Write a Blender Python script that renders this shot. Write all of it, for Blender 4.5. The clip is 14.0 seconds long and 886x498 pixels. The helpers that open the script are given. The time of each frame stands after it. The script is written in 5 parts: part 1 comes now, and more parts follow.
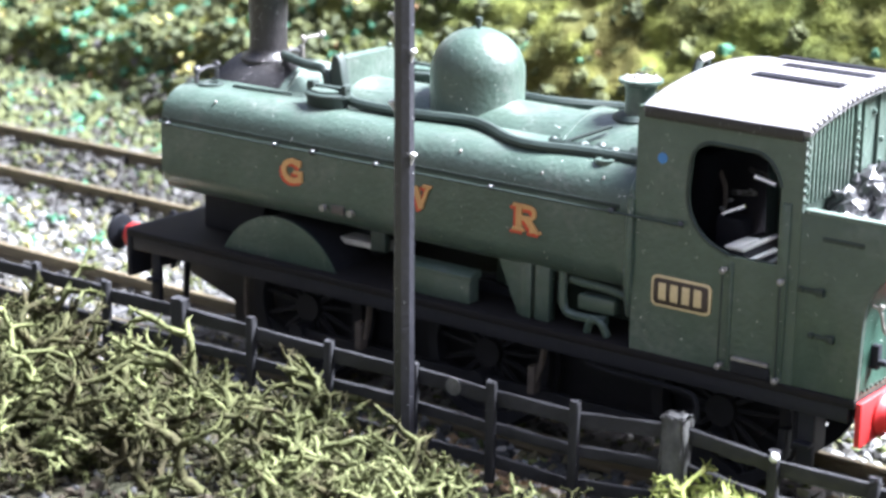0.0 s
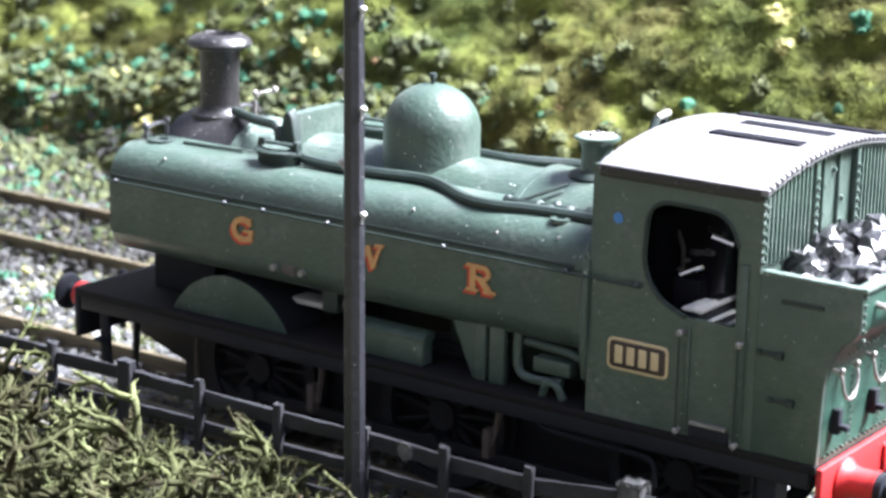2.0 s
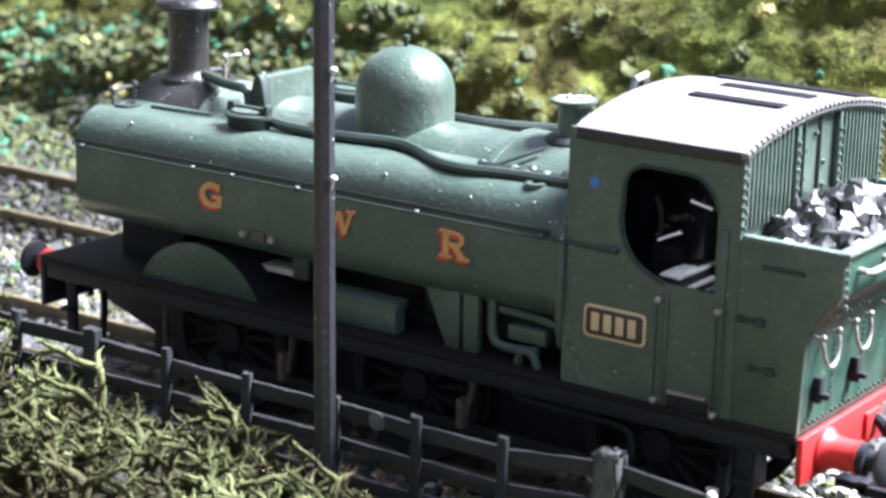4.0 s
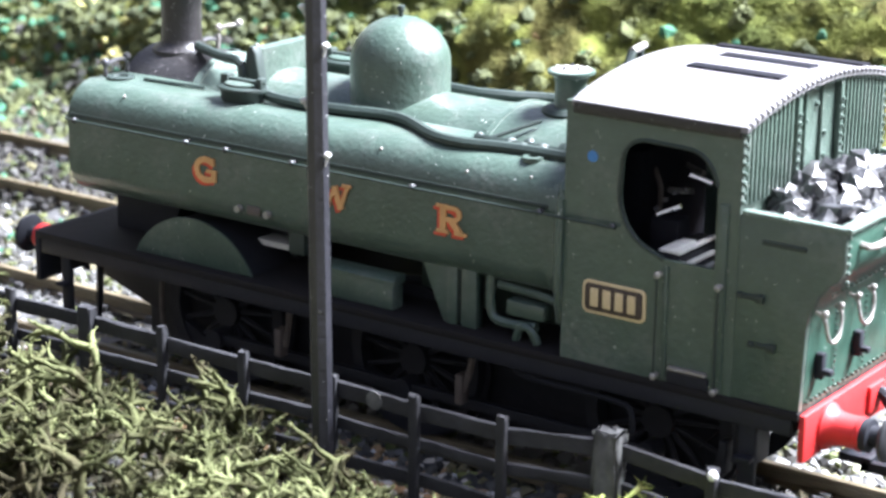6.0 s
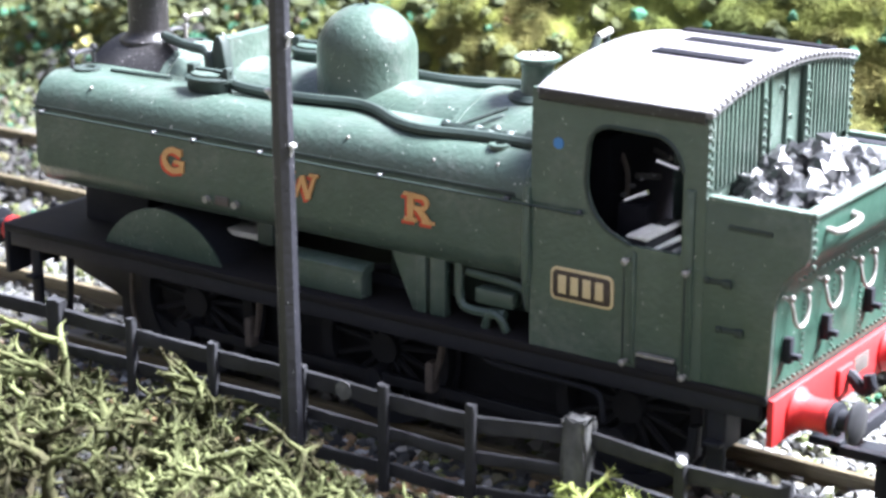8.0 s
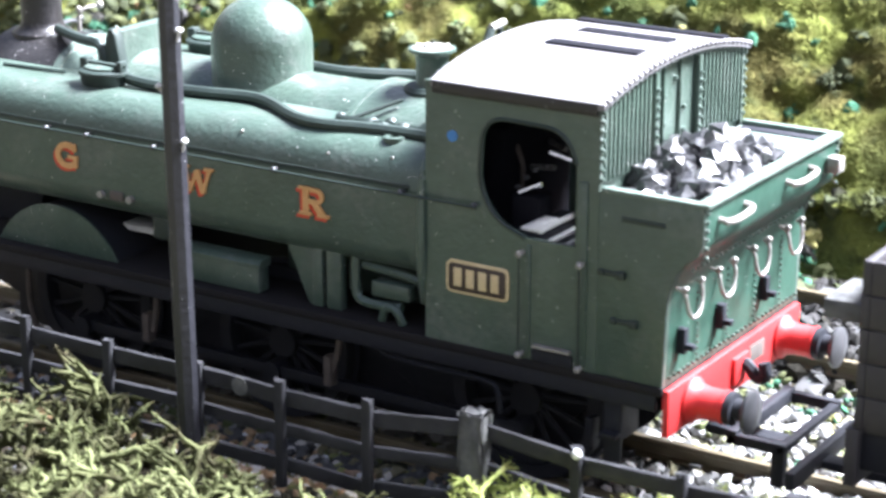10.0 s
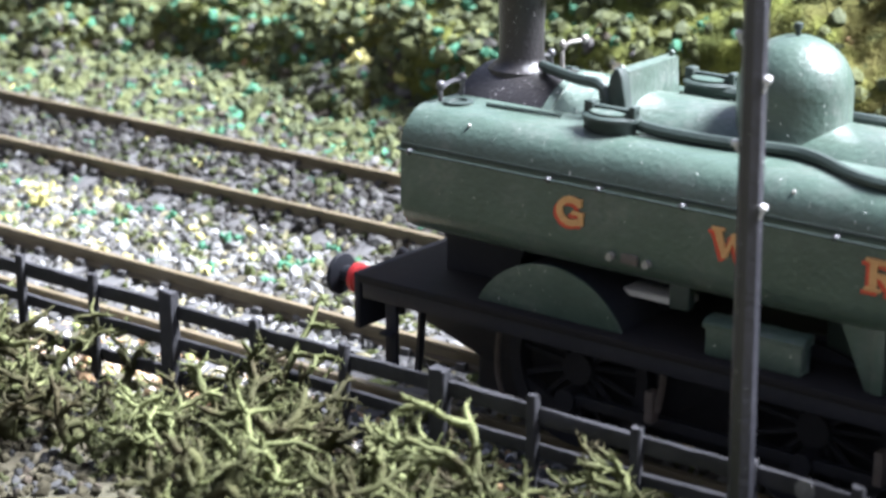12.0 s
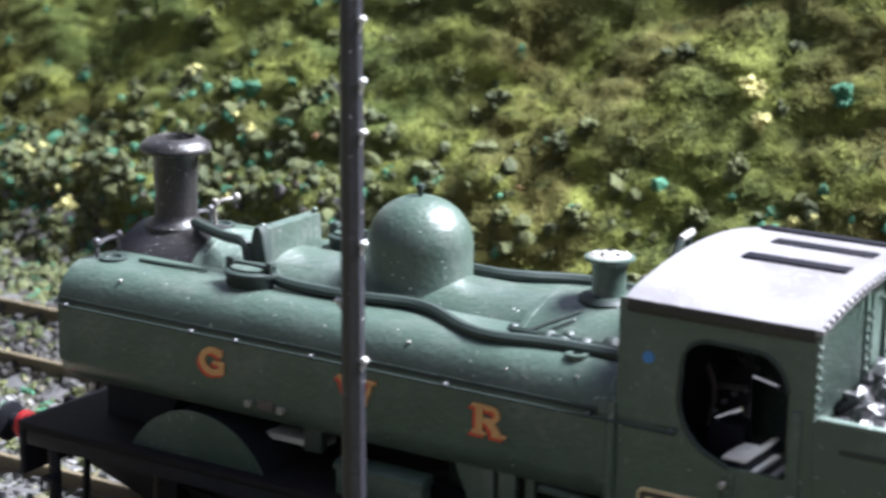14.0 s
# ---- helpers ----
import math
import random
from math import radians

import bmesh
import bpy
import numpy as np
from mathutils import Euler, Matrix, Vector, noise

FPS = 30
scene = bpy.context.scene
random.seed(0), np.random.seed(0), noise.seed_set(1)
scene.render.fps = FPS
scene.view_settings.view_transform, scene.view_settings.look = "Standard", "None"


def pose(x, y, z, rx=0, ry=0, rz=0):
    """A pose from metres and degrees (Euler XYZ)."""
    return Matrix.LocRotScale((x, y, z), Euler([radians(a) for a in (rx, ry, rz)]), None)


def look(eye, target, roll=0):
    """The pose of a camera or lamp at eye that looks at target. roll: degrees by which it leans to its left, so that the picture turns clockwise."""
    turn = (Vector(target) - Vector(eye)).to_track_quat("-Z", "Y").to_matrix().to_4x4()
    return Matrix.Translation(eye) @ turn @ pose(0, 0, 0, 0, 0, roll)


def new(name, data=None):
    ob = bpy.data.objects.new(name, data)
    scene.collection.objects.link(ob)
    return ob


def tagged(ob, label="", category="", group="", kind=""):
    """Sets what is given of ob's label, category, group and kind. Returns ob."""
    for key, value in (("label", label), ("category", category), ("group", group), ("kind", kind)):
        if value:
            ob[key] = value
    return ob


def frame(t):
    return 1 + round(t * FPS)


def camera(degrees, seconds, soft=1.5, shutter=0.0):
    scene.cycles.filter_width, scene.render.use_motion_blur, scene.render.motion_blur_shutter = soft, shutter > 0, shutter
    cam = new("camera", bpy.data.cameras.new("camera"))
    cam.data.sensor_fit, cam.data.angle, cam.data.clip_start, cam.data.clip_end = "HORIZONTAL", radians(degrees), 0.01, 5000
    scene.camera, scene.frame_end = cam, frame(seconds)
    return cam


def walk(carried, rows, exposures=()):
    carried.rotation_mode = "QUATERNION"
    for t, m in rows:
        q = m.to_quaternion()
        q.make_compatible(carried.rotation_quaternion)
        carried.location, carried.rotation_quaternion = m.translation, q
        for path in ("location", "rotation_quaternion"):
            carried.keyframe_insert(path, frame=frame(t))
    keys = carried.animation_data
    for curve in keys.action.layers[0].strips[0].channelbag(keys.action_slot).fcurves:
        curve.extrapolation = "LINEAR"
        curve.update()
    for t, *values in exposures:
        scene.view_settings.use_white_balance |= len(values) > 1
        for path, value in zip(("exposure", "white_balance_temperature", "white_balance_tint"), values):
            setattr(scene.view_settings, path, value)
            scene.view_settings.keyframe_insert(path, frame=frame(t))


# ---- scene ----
cam = camera(23.50, 14.0, soft=2.9, shutter=0.4)
cam.data.dof.use_dof, cam.data.dof.focus_distance, cam.data.dof.aperture_fstop = True, 0.245, 58.0
PATH = [
    (0, (0.20115, -0.21353, 0.09289), (0.05837, -0.01991, 0.02490), 1.05),
    (0.5, (0.19941, -0.21133, 0.09200), (0.05845, -0.01541, 0.02686), 1.52),
    (1, (0.19883, -0.20840, 0.09057), (0.05891, -0.01175, 0.02538), 1.63),
    (1.5, (0.19810, -0.20623, 0.09038), (0.05778, -0.00989, 0.02511), 1.39),
    (2, (0.19961, -0.20760, 0.09282), (0.05847, -0.01092, 0.03038), 1.20),
    (2.5, (0.20010, -0.20752, 0.09206), (0.05928, -0.00967, 0.03269), 1.29),
    (3, (0.20048, -0.20705, 0.09138), (0.05971, -0.00962, 0.03053), 1.05),
    (3.2, (0.19947, -0.20443, 0.08919), (0.05895, -0.00687, 0.02816), 1.15),
    (5.3, (0.19611, -0.20146, 0.09249), (0.05906, -0.00525, 0.02028), 1.16),
    (5.5, (0.19575, -0.19964, 0.09164), (0.05835, -0.00344, 0.02002), 1.09),
    (6, (0.19608, -0.19920, 0.09275), (0.05765, -0.00364, 0.02137), 0.71),
    (6.5, (0.19728, -0.19954, 0.09203), (0.06013, -0.00283, 0.02136), 1.03),
    (7, (0.19745, -0.19858, 0.09191), (0.06158, -0.00121, 0.02060), 1.06),
    (7.2, (0.19707, -0.19811, 0.09311), (0.06121, -0.00116, 0.02063), 0.76),
    (9.3, (0.20040, -0.19697, 0.09362), (0.06415, -0.00074, 0.01992), -0.32),
    (9.5, (0.20222, -0.19615, 0.09220), (0.06872, 0.00226, 0.01933), -0.07),
    (10, (0.19871, -0.19527, 0.09484), (0.07041, 0.00538, 0.01880), 0.08),
    (10.5, (0.18077, -0.19820, 0.09277), (0.05206, 0.00292, 0.01870), 1.42),
    (11, (0.16636, -0.19801, 0.08968), (0.03163, -0.00271, 0.01090), 1.51),
    (11.5, (0.15982, -0.19293, 0.09115), (0.01572, -0.00482, 0.01146), 0.33),
    (12, (0.15112, -0.19134, 0.09169), (0.00497, -0.00285, 0.01679), 0.11),
    (12.5, (0.15218, -0.19024, 0.09233), (0.01063, 0.00326, 0.02145), 0.46),
    (13, (0.16009, -0.18954, 0.09612), (0.02460, 0.00962, 0.02920), 0.43),
    (13.5, (0.16639, -0.19227, 0.09824), (0.03351, 0.00988, 0.03518), 0.58),
    (14, (0.17291, -0.19310, 0.09927), (0.04399, 0.01219, 0.03815), 0.93),
]
EXPOSURES = [(0, 3.38, 5820, 18), (1.5, 3.25, 5820, 18), (3, 2.9, 5820, 18), (5.5, 3.25, 5820, 18), (7, 3.35, 5820, 18), (9.5, 3.5, 5820, 18), (10.5, 3.28, 5820, 18), (11.5, 3.15, 5820, 18), (12, 2.96, 5820, 18), (13, 2.65, 5820, 18), (14, 2.4, 5820, 18)]
walk(cam, [(t, look(eye, target, roll)) for t, eye, target, roll in PATH], exposures=EXPOSURES)

# ---- light ----
SUN_AZIMUTH, SUN_HEIGHT = 46.0, 52.0
sky_world = bpy.data.worlds.new("daylight")
scene.world = sky_world
sky_world.use_nodes = True
sky_nodes = sky_world.node_tree.nodes
sky_tex = sky_nodes.new("ShaderNodeTexSky")
sky_tex.sky_type, sky_tex.sun_disc = "NISHITA", False
sky_tex.dust_density, sky_tex.ozone_density = 7.0, 0.4
sky_tex.sun_elevation = radians(SUN_HEIGHT)
sky_tex.sun_rotation = radians(90.0 - SUN_AZIMUTH)
sky_nodes["Background"].inputs["Strength"].default_value = 0.028
sky_world.node_tree.links.new(sky_tex.outputs["Color"], sky_nodes["Background"].inputs["Color"])

sun_data = bpy.data.lights.new("sun", "SUN")
sun_data.energy, sun_data.angle, sun_data.color = 5.0, radians(24.0), (0.97, 1.0, 0.97)
sun = new("sun", sun_data)
sun_way = Vector((math.cos(radians(SUN_AZIMUTH)) * math.cos(radians(SUN_HEIGHT)), math.sin(radians(SUN_AZIMUTH)) * math.cos(radians(SUN_HEIGHT)), math.sin(radians(SUN_HEIGHT))))
sun.matrix_world = look(sun_way * 3.0, (0.05, 0.0, 0.0))

# ---- materials ----
MM = 0.001


def material(name, colour, rough=0.5, metal=0.0, second=None, scale=400.0, amount=0.5, bump=0.1, bump_scale=None, island=0.0, spec=0.5, dust=0.0, dust_colour=(0.5, 0.5, 0.47), film=0.0, mottle=0.0):
    """Colour broken by two scales of noise, with relief, spread between pieces and dust specks."""
    mat = bpy.data.materials.new(name)
    mat.use_nodes = True
    nodes, links = mat.node_tree.nodes, mat.node_tree.links
    shader = nodes["Principled BSDF"]
    shader.inputs["Roughness"].default_value = rough
    shader.inputs["Metallic"].default_value = metal
    shader.inputs["Specular IOR Level"].default_value = spec
    if film:
        shader.inputs["Sheen Weight"].default_value, shader.inputs["Sheen Roughness"].default_value = film, 0.45
        shader.inputs["Sheen Tint"].default_value = (0.93, 1.0, 0.97, 1.0)
    coord = nodes.new("ShaderNodeTexCoord")
    second = second or tuple(c * 0.7 for c in colour)

    def noise_of(size, detail=4.0):
        tex = nodes.new("ShaderNodeTexNoise")
        tex.inputs["Scale"].default_value, tex.inputs["Detail"].default_value = size, detail
        links.new(coord.outputs["Object"], tex.inputs["Vector"])
        return tex.outputs["Fac"]

    def mixed(fac, a, b):
        mix = nodes.new("ShaderNodeMix")
        mix.data_type = "RGBA"
        for socket, value in ((mix.inputs[0], fac), (mix.inputs[6], a), (mix.inputs[7], b)):
            if isinstance(value, tuple):
                socket.default_value = (*value, 1.0)
            elif isinstance(value, float):
                socket.default_value = value
            else:
                links.new(value, socket)
        return mix.outputs[2]

    def ramp(fac, low, high):
        node = nodes.new("ShaderNodeMapRange")
        node.inputs["From Min"].default_value, node.inputs["From Max"].default_value = low, high
        links.new(fac, node.inputs["Value"])
        return node.outputs["Result"]

    tone = mixed(ramp(noise_of(scale), 0.5 - 0.5 * amount, 0.5 + 0.5 * amount), colour, second)
    fine = mixed(ramp(noise_of(scale * 6.0), 0.35, 0.65), tuple(0.86 for _ in range(3)), tuple(1.0 for _ in range(3)))
    mul = nodes.new("ShaderNodeMix")
    mul.data_type, mul.blend_type = "RGBA", "MULTIPLY"
    mul.inputs[0].default_value = 1.0
    links.new(tone, mul.inputs[6])
    links.new(fine, mul.inputs[7])
    result = mul.outputs[2]
    if island:
        geo = nodes.new("ShaderNodeNewGeometry")
        hsv = nodes.new("ShaderNodeHueSaturation")
        spread = nodes.new("ShaderNodeMapRange")
        spread.inputs["To Min"].default_value, spread.inputs["To Max"].default_value = 1.0 - island, 1.0 + island
        links.new(geo.outputs["Random Per Island"], spread.inputs["Value"])
        links.new(spread.outputs["Result"], hsv.inputs["Value"])
        links.new(result, hsv.inputs["Color"])
        result = hsv.outputs["Color"]
    if mottle:
        cloud = nodes.new("ShaderNodeMath")
        cloud.operation = "MULTIPLY"
        links.new(ramp(noise_of(140.0, 6.0), 0.48, 1.05), cloud.inputs[0])
        links.new(ramp(noise_of(1100.0, 3.0), 0.40 - 0.15 * mottle, 0.75), cloud.inputs[1])
        result = mixed(cloud.outputs[0], result, tuple(c * 0.36 for c in dust_colour))
    if dust:
        specks = ramp(noise_of(2600.0, 1.0), 0.80 - dust, 0.83 - dust)
        result = mixed(specks, result, dust_colour)
    links.new(result, shader.inputs["Base Color"])
    if bump:
        node = nodes.new("ShaderNodeBump")
        node.inputs["Strength"].default_value, node.inputs["Distance"].default_value = bump, 0.0003
        links.new(noise_of(bump_scale or scale * 4.0), node.inputs["Height"])
        links.new(node.outputs["Normal"], shader.inputs["Normal"])
    return mat


def crumbs(name, stops, rough=0.85, bump=0.4, patch=None, patch_scale=30.0, patch_amount=0.5):
    """Loose pieces whose colour is drawn piece by piece from a list of (share, colour)."""
    mat = bpy.data.materials.new(name)
    mat.use_nodes = True
    nodes, links = mat.node_tree.nodes, mat.node_tree.links
    shader = nodes["Principled BSDF"]
    shader.inputs["Roughness"].default_value = rough
    shader.inputs["Specular IOR Level"].default_value = 0.25
    geo = nodes.new("ShaderNodeNewGeometry")
    table = nodes.new("ShaderNodeValToRGB")
    table.color_ramp.interpolation = "CONSTANT"
    elements = table.color_ramp.elements
    at = 0.0
    for n, (share, colour) in enumerate(stops):
        element = elements[n] if n < 2 else elements.new(min(at, 0.999))
        element.position, element.color = min(at, 0.999), (*colour, 1.0)
        at += share
    links.new(geo.outputs["Random Per Island"], table.inputs["Fac"])
    coord = nodes.new("ShaderNodeTexCoord")
    grain = nodes.new("ShaderNodeTexNoise")
    grain.inputs["Scale"].default_value = 1500.0
    links.new(coord.outputs["Object"], grain.inputs["Vector"])
    result = table.outputs["Color"]
    if patch:
        big = nodes.new("ShaderNodeTexNoise")
        big.inputs["Scale"].default_value, big.inputs["Detail"].default_value = patch_scale, 3.0
        links.new(coord.outputs["Object"], big.inputs["Vector"])
        span = nodes.new("ShaderNodeMapRange")
        span.inputs["From Min"].default_value, span.inputs["From Max"].default_value = 0.42, 0.62
        span.inputs["To Max"].default_value = patch_amount
        links.new(big.outputs["Fac"], span.inputs["Value"])
        mix = nodes.new("ShaderNodeMix")
        mix.data_type = "RGBA"
        links.new(span.outputs["Result"], mix.inputs[0])
        links.new(result, mix.inputs[6])
        mix.inputs[7].default_value = (*patch, 1.0)
        result = mix.outputs[2]
    links.new(result, shader.inputs["Base Color"])
    node = nodes.new("ShaderNodeBump")
    node.inputs["Strength"].default_value, node.inputs["Distance"].default_value = bump, 0.0003
    links.new(grain.outputs["Fac"], node.inputs["Height"])
    links.new(node.outputs["Normal"], shader.inputs["Normal"])
    return mat


GREEN = material("loco_green_paint", (0.0560, 0.0860, 0.0665), 0.31, 0.0, (0.0420, 0.0645, 0.0505), 90.0, 0.6, 0.36, 1500.0, dust=0.05, spec=0.55, film=0.04, mottle=0.7)
# pale tone stands for light on the green paint as well as wear
PALE_GREEN = material("worn_and_lit_green_paint", (0.13, 0.17, 0.145), 0.45, 0.0, (0.075, 0.105, 0.085), 300.0, 0.6, 0.4, 1500.0, dust=0.10)
DARK_GREEN = material("dark_green_paint", (0.020, 0.034, 0.027), 0.55, 0.0, (0.012, 0.020, 0.017), 180.0, 0.8, 0.1, 2000.0)
MATT_GREEN = material("matt_green_paint", (0.032, 0.078, 0.055), 0.5, 0.0, (0.025, 0.062, 0.044), 90.0, 0.6, 0.2, 1300.0, spec=0.3, dust=0.035)
MATT_BLACK = material("matt_black_paint", (0.008, 0.010, 0.014), 0.9, 0.0, (0.014, 0.012, 0.014), 200.0, 0.7, 0.1, 1800.0, spec=0.05)
BLACK = material("black_paint", (0.0125, 0.0135, 0.0180), 0.6, 0.0, (0.0200, 0.0205, 0.0255), 200.0, 0.7, 0.12, 1800.0, spec=0.2)
SOOT = material("smokebox_black", (0.0090, 0.0079, 0.0083), 0.36, 0.0, (0.017, 0.0145, 0.015), 220.0, 0.6, 0.35, 2600.0, film=0.04, dust=0.09, dust_colour=(0.22, 0.21, 0.21))
ROOF = material("grey_roof_paint", (0.23, 0.22, 0.232), 0.42, 0.0, (0.085, 0.078, 0.078), 85.0, 0.7, 0.2, 2400.0, dust=0.10, film=0.12)
RED = material("buffer_red", (0.52, 0.020, 0.020), 0.55, 0.0, (0.42, 0.016, 0.015), 200.0, 0.7, 0.08, 2000.0)
STEEL = material("buffer_steel", (0.10, 0.10, 0.105), 0.4, 0.3, (0.035, 0.035, 0.038), 300.0, 0.6, 0.1)
WIRE = material("bright_wire", (0.36, 0.35, 0.33), 0.4, 0.2, (0.16, 0.14, 0.12), 400.0, 0.6, 0.05)
CREAM = material("cream_transfer", (0.62, 0.50, 0.30), 0.5, 0.0, (0.55, 0.42, 0.22), 500.0, 0.6, 0.05)
GOLD = material("yellow_transfer", (0.62, 0.34, 0.13), 0.5, 0.0, (0.52, 0.27, 0.10), 600.0, 0.6, 0.05)
ORANGE = material("red_transfer", (0.62, 0.060, 0.02), 0.5, 0.0, (0.45, 0.05, 0.02), 600.0, 0.6, 0.05)
PLATE = material("brown_plate", (0.030, 0.018, 0.014), 0.5, 0.0, (0.045, 0.028, 0.02), 500.0, 0.6, 0.05)
BLUE = material("blue_disc", (0.05, 0.16, 0.36), 0.5, 0.0, (0.05, 0.2, 0.5), 800.0, 0.6, 0.05)
COAL = material("coal", (0.022, 0.022, 0.024), 0.34, 0.0, (0.055, 0.055, 0.058), 500.0, 0.6, 0.5, 1500.0, island=0.5, spec=1.0)
RUST = material("brake_iron", (0.12, 0.098, 0.085), 0.7, 0.0, (0.05, 0.04, 0.036), 500.0, 0.7, 0.2)
RAIL = material("weathered_rail", (0.125, 0.100, 0.058), 0.55, 0.0, (0.070, 0.054, 0.030), 150.0, 0.7, 0.15, 2000.0)
SLEEPER = material("sleeper", (0.070, 0.070, 0.072), 0.7, 0.0, (0.036, 0.034, 0.032), 250.0, 0.7, 0.3, 1500.0)
PLATE_BLACK = material("sooty_plate", (0.017, 0.0140, 0.0130), 0.75, 0.0, (0.010, 0.011, 0.013), 120.0, 0.7, 0.2, 1800.0, spec=0.15)
FENCE = material("weathered_fence_timber", (0.0160, 0.0162, 0.0185), 0.62, 0.0, (0.0450, 0.0445, 0.0475), 200.0, 0.8, 0.4, 1800.0, spec=0.15)
PALE_TIMBER = material("lichened_post", (0.13, 0.13, 0.125), 0.8, 0.0, (0.035, 0.034, 0.036), 420.0, 0.5, 0.6, 1800.0, spec=0.3)
POLE = material("pole_timber", (0.0235, 0.0235, 0.0285), 0.40, 0.0, (0.0125, 0.0125, 0.0150), 260.0, 0.8, 0.4, 1500.0, dust=0.045, dust_colour=(0.55, 0.55, 0.55))
PEG = material("white_peg", (0.62, 0.62, 0.60), 0.45, 0.0, (0.45, 0.45, 0.44), 500.0, 0.7, 0.1)
WAGON = material("wagon_grey", (0.028, 0.026, 0.030), 0.6, 0.0, (0.045, 0.040, 0.040), 200.0, 0.8, 0.2, 1600.0)
EARTH = material("scenic_ground", (0.048, 0.036, 0.020), 0.95, 0.0, (0.026, 0.032, 0.013), 45.0, 0.6, 0.9, 700.0)
STONES = crumbs("ballast", [(0.0, (0.021, 0.021, 0.020)), (0.26, (0.050, 0.049, 0.047)), (0.24, (0.086, 0.086, 0.082)), (0.18, (0.154, 0.153, 0.150)), (0.13, (0.034, 0.032, 0.028)), (0.08, (0.055, 0.066, 0.021)), (0.06, (0.137, 0.124, 0.073))], 0.75)
# much the same mix as the ballast, in far darker tones
DARKER_STONES = crumbs("far_ballast", [(0.0, (0.009, 0.009, 0.009)), (0.30, (0.019, 0.018, 0.016)), (0.28, (0.030, 0.028, 0.027)), (0.16, (0.057, 0.056, 0.053)), (0.08, (0.016, 0.014, 0.009)), (0.13, (0.026, 0.033, 0.009)), (0.05, (0.083, 0.076, 0.038))], 0.85)

SCREE = crumbs("scree", [(0.0, (0.040, 0.039, 0.035)), (0.3, (0.058, 0.055, 0.053)), (0.25, (0.028, 0.027, 0.023)), (0.2, (0.048, 0.040, 0.029)), (0.1, (0.083, 0.081, 0.078)), (0.15, (0.043, 0.043, 0.025))], 0.85)


def moss_material(name, tones, rough=0.95):
    """Four tones blended by noise at three sizes, so that neighbouring fibres agree in colour."""
    mat = bpy.data.materials.new(name)
    mat.use_nodes = True
    nodes, links = mat.node_tree.nodes, mat.node_tree.links
    shader = nodes["Principled BSDF"]
    shader.inputs["Roughness"].default_value = rough
    shader.inputs["Specular IOR Level"].default_value = 0.15
    coord = nodes.new("ShaderNodeTexCoord")

    def field(size, low, high, detail=2.0):
        tex = nodes.new("ShaderNodeTexNoise")
        tex.inputs["Scale"].default_value, tex.inputs["Detail"].default_value = size, detail
        links.new(coord.outputs["Object"], tex.inputs["Vector"])
        span = nodes.new("ShaderNodeMapRange")
        span.inputs["From Min"].default_value, span.inputs["From Max"].default_value = low, high
        links.new(tex.outputs["Fac"], span.inputs["Value"])
        return span.outputs["Result"]

    def mixed(fac, a, b, how="MIX"):
        mix = nodes.new("ShaderNodeMix")
        mix.data_type, mix.blend_type = "RGBA", how
        for socket, value in ((mix.inputs[0], fac), (mix.inputs[6], a), (mix.inputs[7], b)):
            if isinstance(value, tuple):
                socket.default_value = (*value, 1.0)
            elif isinstance(value, float):
                socket.default_value = value
            else:
                links.new(value, socket)
        return mix.outputs[2]

    wide = mixed(field(22.0, 0.38, 0.62), tones[0], tones[1])
    middle = mixed(field(95.0, 0.47, 0.66), wide, tones[2])
    small = mixed(field(330.0, 0.56, 0.72), middle, tones[3])
    fine = mixed(field(1100.0, 0.35, 0.65), (0.88, 0.88, 0.88), (1.06, 1.06, 1.06))
    links.new(mixed(1.0, small, fine, "MULTIPLY"), shader.inputs["Base Color"])
    bump = nodes.new("ShaderNodeBump")
    bump.inputs["Strength"].default_value, bump.inputs["Distance"].default_value = 0.5, 0.0006
    links.new(field(1400.0, 0.3, 0.7, 4.0), bump.inputs["Height"])
    links.new(bump.outputs["Normal"], shader.inputs["Normal"])
    return mat


MOSS = moss_material("bank_moss", ((0.078, 0.069, 0.019), (0.062, 0.081, 0.019), (0.132, 0.146, 0.032), (0.035, 0.043, 0.013)))
EMERALD = material("emerald_foam", (0.035, 0.156, 0.083), 0.9, 0.0, (0.031, 0.094, 0.050), 300.0, 0.7, 0.5, 1500.0)
LIME = material("lime_foam", (0.082, 0.090, 0.026), 0.9, 0.0, (0.044, 0.054, 0.015), 300.0, 0.7, 0.5, 1500.0)
STRAW = material("pale_yellow_foam", (0.48, 0.44, 0.17), 0.9, 0.0, (0.34, 0.32, 0.11), 300.0, 0.7, 0.5, 1500.0)
OLIVE = material("olive_foam", (0.046, 0.056, 0.018), 0.9, 0.0, (0.030, 0.038, 0.012), 300.0, 0.7, 0.5, 1500.0)
TAN = material("tan_foam", (0.26, 0.15, 0.07), 0.9, 0.0, (0.16, 0.10, 0.05), 300.0, 0.7, 0.5, 1500.0)
# earth tones darkened to paint in the shade between lichen stems
GAP_SHADE_SOIL = crumbs("soil", [(0.0, (0.029, 0.022, 0.015)), (0.24, (0.033, 0.029, 0.016)), (0.22, (0.022, 0.019, 0.010)), (0.18, (0.033, 0.033, 0.033)), (0.14, (0.033, 0.026, 0.018)), (0.12, (0.026, 0.029, 0.010)), (0.06, (0.033, 0.033, 0.033))], 0.95)
